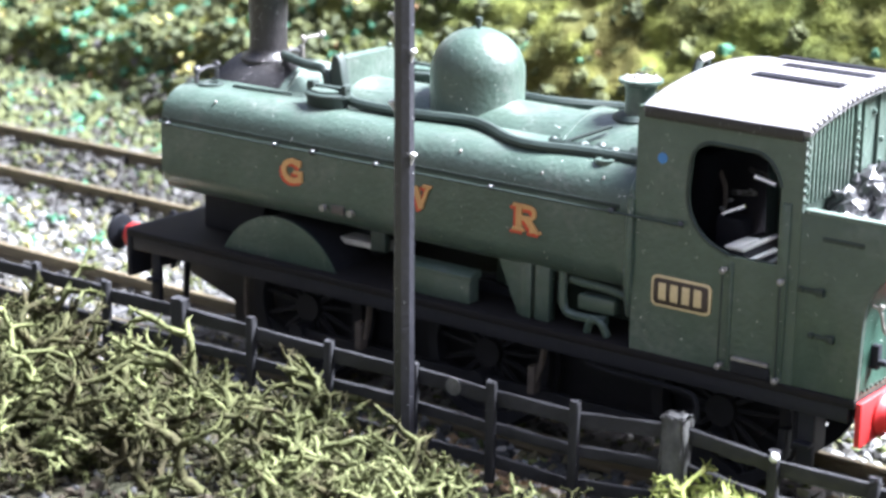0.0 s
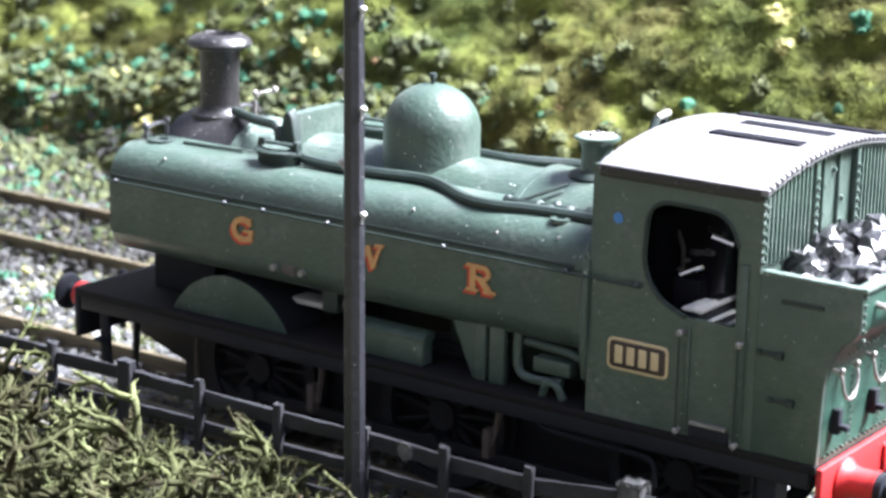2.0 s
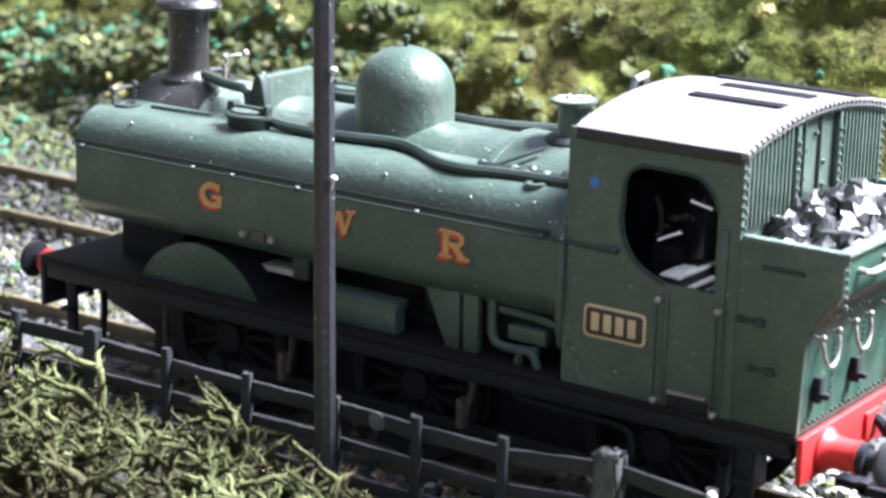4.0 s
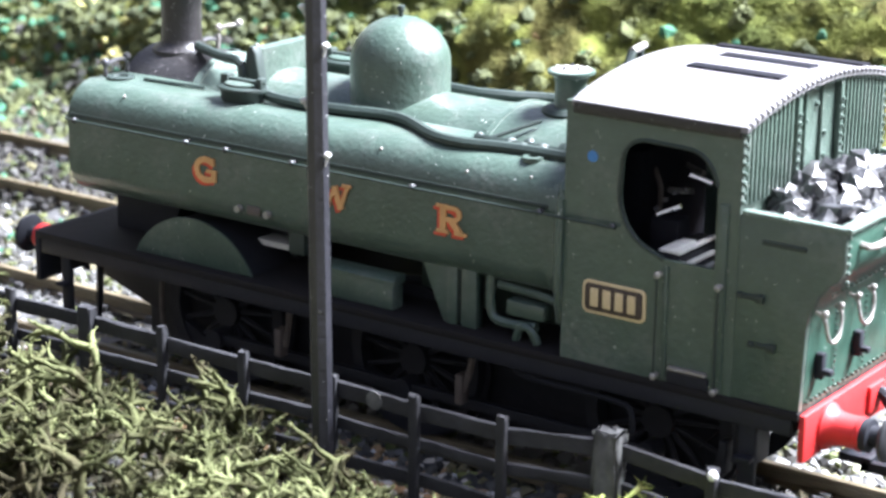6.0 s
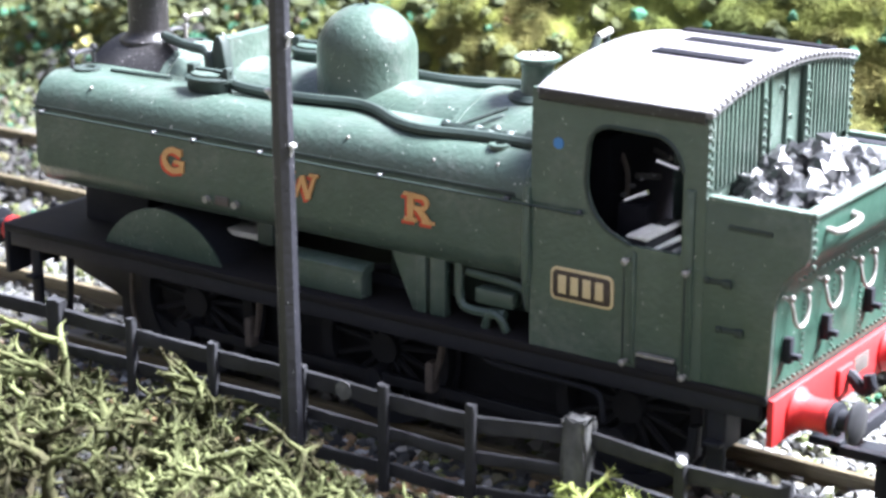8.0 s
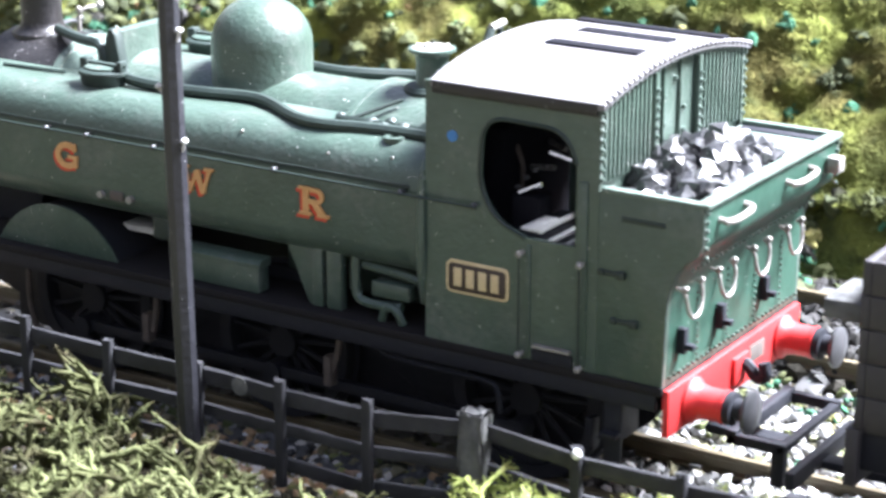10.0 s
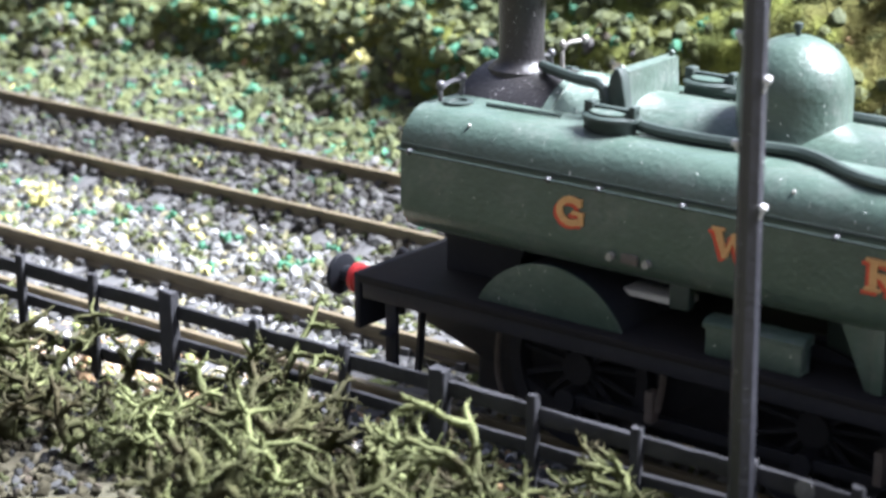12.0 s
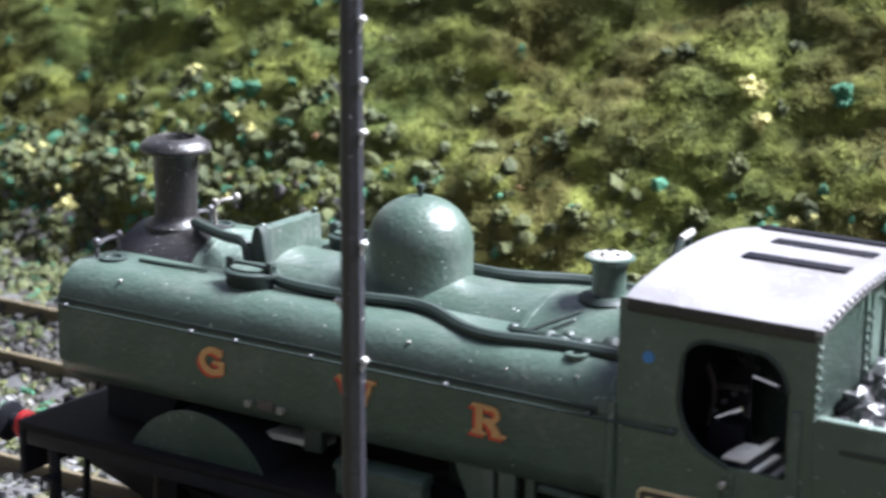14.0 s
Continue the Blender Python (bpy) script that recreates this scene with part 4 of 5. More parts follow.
# ribbed window guards and rivets on the cab back
for s in (-1, 1):
    for k in range(11):
        y = s * (15.6 - k * 0.92)
        top = roof_z(y, -0.35)
        part("guard_bar", box(B(), 102.4, 103.0, y - 0.2, y + 0.2, 36.9, top, 0.08), GREEN, loco)
    part("guard_edge", box(B(), 102.4, 103.1, *sorted((s * 5.4, s * 4.6)), 36.0, 46.2, 0.1), GREEN, loco)
bm = B()
for k in range(33):
    y = -16.0 + k
    ball(bm, (103.0, y, roof_z(y, -0.15)), 0.34, 6, 4)
for s in (-1, 1):
    for k in range(8):
        for y in (16.3, 5.0):
            ball(bm, (103.1 if y < 6 else 102.9, s * y, 37.4 + k * 0.98), 0.3, 6, 4)
for y, z in ((-2.4, 40.0), (2.2, 41.0), (-2.4, 43.0), (2.2, 38.5), (0.0, 44.5)):
    ball(bm, (102.5, y, z), 0.35, 6, 4)
part("riveting", bm, GREEN, loco)["kind"] = "stuff"
rib = B()
for y in (-2.9, 0.9):
    box(rib, 102.4, 102.8, y - 0.12, y + 0.12, 36.5, 46.4, 0.04)
part("cab_panel_ribs", rib, GREEN, loco)

# cab inside
part("cab_floor", box(B(), 83.1, 101.6, -15.8, 15.8, 17.0, 18.0, 0.1), MATT_BLACK, loco)
backhead = part("backhead", box(B(), 83.1, 86.5, -7.5, 7.5, 18.0, 38.5, 1.2), MATT_BLACK, loco, "black backhead with controls")
part("regulator", rod(B(), (86.5, -2.0, 33.0), (90.0, -3.0, 33.6), 0.3, seg=6), WIRE, backhead)
part("brake_handle", rod(B(), (86.5, 2.0, 35.0), (90.5, -1.6, 35.4), 0.3, seg=6), WIRE, backhead)
part("gauge_pipe", pipe(B(), [(86.4, -5.0, 36.0), (88.0, -6.0, 34.0), (87.4, -6.0, 30.0)], 0.3, 6), RUST, backhead)
POLISHED = material("polished_steel", (0.80, 0.80, 0.82), 0.14, 1.0, (0.62, 0.62, 0.65), 400.0, 0.6, 0.04)
# white colour on the slats stands in for sun glinting off metal
for x, z, deep, far in ((93.4, 30.9, 1.7, -11.0), (95.2, 30.85, 0.7, -7.6), (96.1, 29.75, 0.7, -9.6), (98.0, 29.65, 0.7, -11.2), (99.6, 29.5, 0.7, -12.4)):
    part("seat_slat", box(B(), x, x + deep, -15.9, far, z - 0.35, z, 0.1), PEG, loco, "slat inside the cab, whitened in place of a glint")
part("seat_box", prism(B(), [(93.2, 18.0), (101.0, 18.0), (101.0, 29.1), (96.0, 29.3), (95.4, 30.4), (93.2, 30.5)], "y", -15.6, -7.0, 0.1), BLACK, loco)
part("bunker_rail", rod(B(), (94.6, -12.0, 38.0), (97.2, -12.0, 37.5), 0.32, seg=8), POLISHED, loco)
part("reversing_lever", rod(B(), (91.0, -12.2, 33.2), (93.4, -11.6, 34.4), 0.3, seg=8), POLISHED, loco)
for x, y, z in ((91.2, -11.0, 34.6), (92.0, -10.6, 35.4), (93.0, -10.0, 35.8), (90.4, -11.4, 33.6)):
    part("cab_fitting", ball(B(), (x, y, z), 0.35, 8, 6, 0.7), STEEL, loco)
part("lever_stand", box(B(), 90.2, 93.6, -12.4, -9.6, 18.0, 33.0, 0.3), MATT_BLACK, loco)

# bunker
def bunker_outline(inset=0.0, top=36.0):
    i = inset
    return [(102.4 + i, 17.0 + i), (110.4 - i, 17.0 + i), (110.6 - i, 25.6)] + [(110.6 - i + 3.7 * (1 - math.cos(radians(a))) , 25.6 + 5.6 * math.sin(radians(a))) for a in (20, 40, 60, 80)] + [(114.3 - i, 32.4), (114.3 - i, top), (102.4 + i, top)]


for s in (-1, 1):
    y0, y1 = sorted((s * 16.55, s * 15.85))
    side = part("bunker_side", prism(B(), bunker_outline(0.0, 36.3), "y", y0, y1, 0.12), GREEN, loco, "dark green bunker side")
    part("bunker_beading", box(B(), 103.0, 114.3, *sorted((s * 16.7, s * 15.7)), 36.25, 36.75, 0.15), PALE_GREEN, side)
    for x0, x1, z in ((105.4, 110.2, 33.6), ):
        part("side_strip", box(B(), x0, x1, *sorted((s * 16.4, s * 16.75)), z, z + 0.5, 0.1), DARK_GREEN, side)
    for xs, z in ((102.9, 27.7), (104.4, 22.8)):
        bm = B()
        box(bm, xs, xs + 2.9, *sorted((s * 16.4, s * 16.75)), z, z + 0.55, 0.12)
        box(bm, xs + 2.1, xs + 3.1, *sorted((s * 16.4, s * 17.0)), z - 0.15, z + 0.75, 0.2)
        box(bm, xs, xs + 0.7, *sorted((s * 16.4, s * 16.95)), z - 0.05, z + 0.65, 0.2)
        part("bunker_step", bm, DARK_GREEN, side)
back = B()
shape = bunker_outline(0.0, 36.3)[1:-1]
inner = [(x - 0.8, z) for x, z in shape][::-1]
prism(back, shape + inner, "y", -15.85, 15.85)
rear = part("bunker_back", back, MATT_GREEN, loco, "green riveted bunker back")
part("bunker_floor", box(B(), 102.4, 113.6, -15.9, 15.9, 31.0, 31.8, 0.1), BLACK, loco)
part("bunker_rim", box(B(), 113.3, 114.8, -16.6, 16.6, 36.2, 36.8, 0.2), PALE_GREEN, rear)
# glare on the shelf is painted in as pale green
part("bunker_shelf", box(B(), 103.0, 113.4, 7.4, 15.85, 31.6, 36.2, 0.15), PALE_GREEN, loco, "bunker shelf, paled in place of glare")
part("shelf_slot", box(B(), 103.6, 112.8, 13.6, 15.2, 36.0, 36.35, 0.08), BLACK, loco, "black slot in the bunker shelf")
bm = B()
for k in range(30):
    y = -15.4 + k * 1.06
    ball(bm, (110.65, y, 17.8), 0.24, 6, 4)
for y in (-9.6, -2.6, 4.2, 10.8):
    for k in range(12):
        ball(bm, (110.72, y, 18.6 + k * 0.66), 0.17, 6, 4)
for s in (-1, 1):
    for k in range(6):
        ball(bm, (114.4, s * 16.0, 31.2 + k * 0.9), 0.26, 6, 4)
for k in range(28):
    ball(bm, (112.4, -14.6 + k * 1.08, 29.2), 0.22, 6, 4)
part("riveting", bm, GREEN, rear)["kind"] = "stuff"
for y in (-14.0, -6.4, 2.0, 10.6):
    bm = B()
    pipe(bm, [(111.2, y - 1.7, 27.5), (112.2, y - 1.7, 27.2), (112.4, y - 1.6, 25.4), (112.5, y - 0.6, 24.2), (112.5, y + 0.8, 24.2), (112.4, y + 1.8, 25.4), (112.3, y + 1.9, 27.0), (111.6, y + 1.9, 27.4)], 0.21, 8)
    ball(bm, (112.2, y - 1.7, 27.5), 0.38, 8, 5)
    ball(bm, (112.2, y + 1.9, 27.5), 0.38, 8, 5)
    part("fire_iron_bracket", bm, WIRE, rear, "bright curved fire iron bracket")
for y in (-13.4, -4.6, 6.2):
    bm = B()
    box(bm, 110.5, 111.4, y - 0.5, y + 0.5, 19.9, 22.6, 0.12)
    box(bm, 111.3, 112.3, y - 0.4, y + 0.4, 20.4, 21.0, 0.1)
    part("lamp_bracket", bm, BLACK, rear, "black lamp bracket")
for y0, y1 in ((-13.2, -7.4), (2.8, 8.6)):
    part("bunker_handrail", pipe(B(), [(114.2, y0, 34.4), (115.6, y0, 34.2), (115.6, y1, 34.4), (114.2, y1, 34.6)], 0.35, 8), WIRE, rear, "bright bunker handrail")
part("rear_lamp", box(B(), 114.4, 116.0, 12.8, 14.6, 33.0, 34.8, 0.3), WIRE, rear, "small white lamp")


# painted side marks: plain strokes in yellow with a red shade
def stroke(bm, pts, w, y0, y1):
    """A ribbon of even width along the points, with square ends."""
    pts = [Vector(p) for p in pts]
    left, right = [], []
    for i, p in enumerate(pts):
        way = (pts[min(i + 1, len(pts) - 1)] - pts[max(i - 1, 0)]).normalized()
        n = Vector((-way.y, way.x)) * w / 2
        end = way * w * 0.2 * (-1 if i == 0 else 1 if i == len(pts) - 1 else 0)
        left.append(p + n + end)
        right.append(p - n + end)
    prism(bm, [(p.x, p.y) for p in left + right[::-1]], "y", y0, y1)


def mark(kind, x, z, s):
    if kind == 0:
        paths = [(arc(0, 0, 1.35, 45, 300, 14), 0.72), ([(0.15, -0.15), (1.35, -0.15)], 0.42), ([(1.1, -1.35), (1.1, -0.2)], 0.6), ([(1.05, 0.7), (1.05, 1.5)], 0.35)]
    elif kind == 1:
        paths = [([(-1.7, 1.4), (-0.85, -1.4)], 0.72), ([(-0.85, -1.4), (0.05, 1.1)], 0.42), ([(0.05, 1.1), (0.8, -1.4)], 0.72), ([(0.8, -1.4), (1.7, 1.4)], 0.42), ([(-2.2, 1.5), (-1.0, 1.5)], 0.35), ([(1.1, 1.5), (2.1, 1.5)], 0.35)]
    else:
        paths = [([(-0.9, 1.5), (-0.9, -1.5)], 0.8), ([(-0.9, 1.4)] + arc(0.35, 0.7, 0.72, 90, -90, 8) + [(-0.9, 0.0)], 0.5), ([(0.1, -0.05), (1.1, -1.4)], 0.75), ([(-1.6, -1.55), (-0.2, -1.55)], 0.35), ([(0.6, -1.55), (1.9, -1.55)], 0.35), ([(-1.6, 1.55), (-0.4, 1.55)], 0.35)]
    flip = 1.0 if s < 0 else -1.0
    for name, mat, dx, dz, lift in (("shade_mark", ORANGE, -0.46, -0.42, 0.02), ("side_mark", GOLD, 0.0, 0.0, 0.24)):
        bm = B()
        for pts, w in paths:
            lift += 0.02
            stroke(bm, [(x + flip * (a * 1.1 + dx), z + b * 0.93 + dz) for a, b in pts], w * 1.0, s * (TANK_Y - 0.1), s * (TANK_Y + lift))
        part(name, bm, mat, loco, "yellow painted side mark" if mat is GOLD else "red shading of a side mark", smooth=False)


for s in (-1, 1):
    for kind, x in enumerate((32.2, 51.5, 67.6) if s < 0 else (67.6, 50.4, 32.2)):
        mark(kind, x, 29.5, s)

# coal in the bunker
coal = thing("coal_heap", "heap of glossy black coal in the bunker", "coal")
coal_rng = np.random.default_rng(3)
for k in range(150):
    x, y = coal_rng.uniform(103.8, 112.6), coal_rng.uniform(-14.6, 7.6)
    hill = 1.0 - ((x - 108.0) / 7.5) ** 2 * 0.6 - ((y + 3.0) / 14.0) ** 2 * 0.75
    z = 32.6 + 6.4 * max(hill, 0.05) * coal_rng.uniform(0.55, 1.0)
    size = coal_rng.uniform(0.9, 2.1)
    bm = B()
    v, fcs = lumps(np.zeros((1, 3)), np.array([size]), coal_rng, 0.75, 0.3)
    vs = [bm.verts.new(p) for p in v]
    for t3 in fcs:
        bm.faces.new([vs[i] for i in t3])
    part("coal_lump", bm, COAL, coal, smooth=False, at=(x, y, z))

# ---- lineside fence, pole ----
FENCE_Y = -31.0
fence = thing("timber_fence", "dark weathered timber post and rail fence beside the track", "fence")
post_x = [(-87.0, True), (-74.5, False), (-62.0, False), (-49.5, True), (-37.0, False), (-24.6, False), (-12.2, True), (0.9, False), (13.6, False), (26.4, True), (38.1, False), (50.2, False), (62.7, False), (73.6, False), (84.6, False), (95.6, True), (107.2, False), (118.4, False), (130.0, True), (142.0, False), (154.0, False)]
def drift(x):
    """The far end of the fence bends toward the track and sags."""
    k = float(smooth_step(84.0, 97.0, np.array(x)))
    return FENCE_Y + 3.0 * k, -1.0 * float(smooth_step(97.0, 108.0, np.array(x)))


for k, (x, thick) in enumerate(post_x):
    w = 1.3 if x == 95.6 else 0.95 if thick else 0.55
    y, sag = drift(x)
    top = 14.9 + random.uniform(-0.3, 0.3) + (0.4 if thick else 0.0) + sag
    bm = B()
    box(bm, x - w, x + w, y - w * 0.75, y + w * 0.75, -5.0, top, 0.15)
    if x == 95.6:
        bmesh.ops.subdivide_edges(bm, edges=bm.edges[:], cuts=3)
        for v in bm.verts:
            v.co += Vector((random.uniform(-0.25, 0.25), random.uniform(-0.25, 0.25), random.uniform(-0.3, 0.3)))
    for v in bm.verts:
        if v.co.z > 0:
            v.co.x += random.uniform(-0.12, 0.12)
            v.co.z += random.uniform(-0.22, 0.22)
    part("post", bm, PALE_TIMBER if x == 95.6 else FENCE, fence)
for k in range(len(post_x) - 1):
    (xa, _), (xb, _) = post_x[k], post_x[k + 1]
    for z, h in ((13.0, 0.85), (9.3, 0.65), (5.2, 0.75)):
        (ya, sa), (yb, sb) = drift(xa), drift(xb)
        za, zb = z + sa + random.uniform(-0.2, 0.2), z + sb + random.uniform(-0.2, 0.2)
        bm = prism(B(), [(xa, za - h), (xb, zb - h), (xb, zb + h), (xa, za + h)], "y", ya + 0.25, ya + 0.85, 0.12)
        bmesh.ops.subdivide_edges(bm, edges=[e for e in bm.edges if abs(e.verts[0].co.x - e.verts[1].co.x) > 5], cuts=4)
        for v in bm.verts:
            v.co.y += (yb - ya) * (v.co.x - xa) / (xb - xa) + random.uniform(-0.05, 0.05)
            v.co.z += random.uniform(-0.09, 0.09)
        part("fence_rail", bm, FENCE, fence)
part("post_cap", ball(B(), (107.4, -28.5, 13.5), 0.55, 10, 7), PEG, fence, "pale knob on a fence post")
bm = lathe(B(), [(1.05, 0.0), (1.05, 0.12), (0.3, 0.16)], 0, 0, 16)
bm.transform(Matrix.Translation((68.2, FENCE_Y + 0.24, 13.0)) @ Matrix.Rotation(radians(90), 4, "X"))
part("fence_tag", bm, PALE_TIMBER, fence, "small pale round tag on the rail")

pole = thing("telegraph_pole", "tall dark timber telegraph pole with white climbing pegs", "pole")
bm = prism(B(), [(1.10 * math.cos(a), 1.10 * math.sin(a)) for a in [math.pi / 4 * k + math.pi / 8 for k in range(8)]], "z", -6.0, 104.0)
for v in bm.verts:
    f = 1.12 - 0.0016 * v.co.z
    v.co.x, v.co.y = v.co.x * f, v.co.y * f
lean = Matrix.Translation((62.85, -32.7, 0)) @ Matrix.Rotation(radians(-0.85), 4, "Y")
bm.transform(lean)
part("shaft", bm, POLE, pole)
for z, side in ((39.0, 1), (44.4, -1), (50.4, 1), (54.1, -1), (61.0, 1), (65.1, -1), (65.8, 1), (71.5, 1), (76.5, -1), (82.0, 1)):
    bm = B()
    pipe(bm, [(side * 0.7, 0.0, z - 1.3), (side * 1.2, -0.2, z - 0.4), (side * 1.6, -0.3, z + 0.3)], 0.16, 6)
    ball(bm, (side * 1.5, -0.3, z + 0.4), 0.42, 8, 6, 0.8)
    pipe(bm, [(side * 0.5, -0.1, z + 0.1), (side * 1.5, -0.3, z + 0.4)], 0.2, 6)
    bm.transform(lean)
    part("climbing_peg", bm, PEG, pole)

# ---- wagon behind the locomotive ----
wagon = thing("goods_wagon", "dark grey goods wagon standing behind the locomotive", "wagon", at=(-1.0, 0, 0))
part("underframe", box(B(), 131.0, 215.0, -14.0, 14.0, 12.0, 16.0, 0.3), BLACK, wagon)
# light on the shelf's top is put into its pale colour
part("end_shelf", box(B(), 126.4, 131.4, -13.0, -5.5, 26.4, 28.4, 0.25), PALE_TIMBER, wagon, "end shelf, paled in place of light on its top")
part("headstock", box(B(), 130.2, 131.6, -15.0, 15.0, 10.5, 16.5, 0.2), WAGON, wagon)
for k in range(5):
    part("end_plank", box(B(), 131.0, 131.9, -15.0, 15.0, 16.6 + k * 3.4, 19.9 + k * 3.4, 0.15), WAGON, wagon)
    for s in (-1, 1):
        part("side_plank", box(B(), 131.9, 215.0, *sorted((s * 15.0, s * 14.2)), 16.6 + k * 3.4, 19.9 + k * 3.4, 0.15), WAGON, wagon)
for y in (-9.0, 9.0):
    part("end_stanchion", prism(B(), [(131.0, 12.0), (129.2, 12.5), (129.6, 30.0), (131.0, 33.0)], "y", y - 0.7, y + 0.7, 0.15), WAGON, wagon)
part("floor_board", box(B(), 131.9, 214.0, -14.2, 14.2, 16.0, 16.8, 0.1), WAGON, wagon)
bm = B()
box(bm, 121.6, 131.0, -1.2, 1.2, 5.2, 6.2, 0.2)
box(bm, 121.6, 122.6, -8.6, 8.6, 5.4, 7.4, 0.2)
part("wagon_coupling", bm, BLACK, wagon)
for x in (146.0, 196.0):
    for s in (-1, 1):
        part("wagon_wheel", lathe(B(), [(0.8, -1.0), (6.3, -1.0), (6.3, 0.6), (7.0, 0.7), (7.0, 1.2), (0.8, 1.2)], 0.0, 0.0, 28), BLACK, wagon, at=(x, s * 8.2, 6.4)).rotation_euler = (radians(90 * s), 0, 0)

# ---- lichen bushes in front of the fence ----
def lichen_material(name, tones):
    """Stems that share their colour with their neighbours, with paler and browner patches."""
    mat = bpy.data.materials.new(name)
    mat.use_nodes = True
    nodes, links = mat.node_tree.nodes, mat.node_tree.links
    shader = nodes["Principled BSDF"]
    shader.inputs["Roughness"].default_value, shader.inputs["Specular IOR Level"].default_value = 0.8, 0.25
    geo = nodes.new("ShaderNodeNewGeometry")
    info = nodes.new("ShaderNodeObjectInfo")

    def field(size, low, high):
        tex = nodes.new("ShaderNodeTexNoise")
        tex.inputs["Scale"].default_value, tex.inputs["Detail"].default_value = size, 2.0
        links.new(geo.outputs["Position"], tex.inputs["Vector"])
        return spanned(tex.outputs["Fac"], low, high)

    def spanned(value, low, high):
        span = nodes.new("ShaderNodeMapRange")
        span.inputs["From Min"].default_value, span.inputs["From Max"].default_value = low, high
        links.new(value, span.inputs["Value"])
        return span.outputs["Result"]

    def mixed(fac, a, b, how="MIX"):
        mix = nodes.new("ShaderNodeMix")
        mix.data_type, mix.blend_type = "RGBA", how
        for socket, value in ((mix.inputs[0], fac), (mix.inputs[6], a), (mix.inputs[7], b)):
            if isinstance(value, tuple):
                socket.default_value = (*value, 1.0)
            elif isinstance(value, float):
                socket.default_value = value
            else:
                links.new(value, socket)
        return mix.outputs[2]

    body = mixed(field(70.0, 0.40, 0.60), tones[0], tones[1])
    body = mixed(spanned(info.outputs["Random"], 0.35, 0.95), body, tones[2])
    body = mixed(field(160.0, 0.52, 0.66), body, tones[3])
    spread = mixed(geo.outputs["Random Per Island"], (0.72, 0.72, 0.70), (1.25, 1.25, 1.25))
    body = mixed(1.0, body, spread, "MULTIPLY")
    links.new(body, shader.inputs["Base Color"])
    through_light = nodes.new("ShaderNodeBsdfTranslucent")
    links.new(body, through_light.inputs["Color"])
    blend = nodes.new("ShaderNodeMixShader")
    blend.inputs[0].default_value = 0.35
    links.new(shader.outputs["BSDF"], blend.inputs[1])
    links.new(through_light.outputs["BSDF"], blend.inputs[2])
    links.new(blend.outputs["Shader"], nodes["Material Output"].inputs["Surface"])
    bump = nodes.new("ShaderNodeBump")
    bump.inputs["Strength"].default_value, bump.inputs["Distance"].default_value = 0.6, 0.0002
    links.new(field(2500.0, 0.3, 0.7), bump.inputs["Height"])
    links.new(bump.outputs["Normal"], shader.inputs["Normal"])
    return mat


LICHEN = lichen_material("lichen", ((0.0420, 0.0400, 0.0145), (0.0660, 0.0710, 0.0260), (0.165, 0.182, 0.076), (0.0400, 0.0340, 0.0140)))

BRIGHT = lichen_material("leafy_tuft", ((0.19, 0.225, 0.055), (0.28, 0.32, 0.090), (0.40, 0.44, 0.17), (0.22, 0.21, 0.07)))


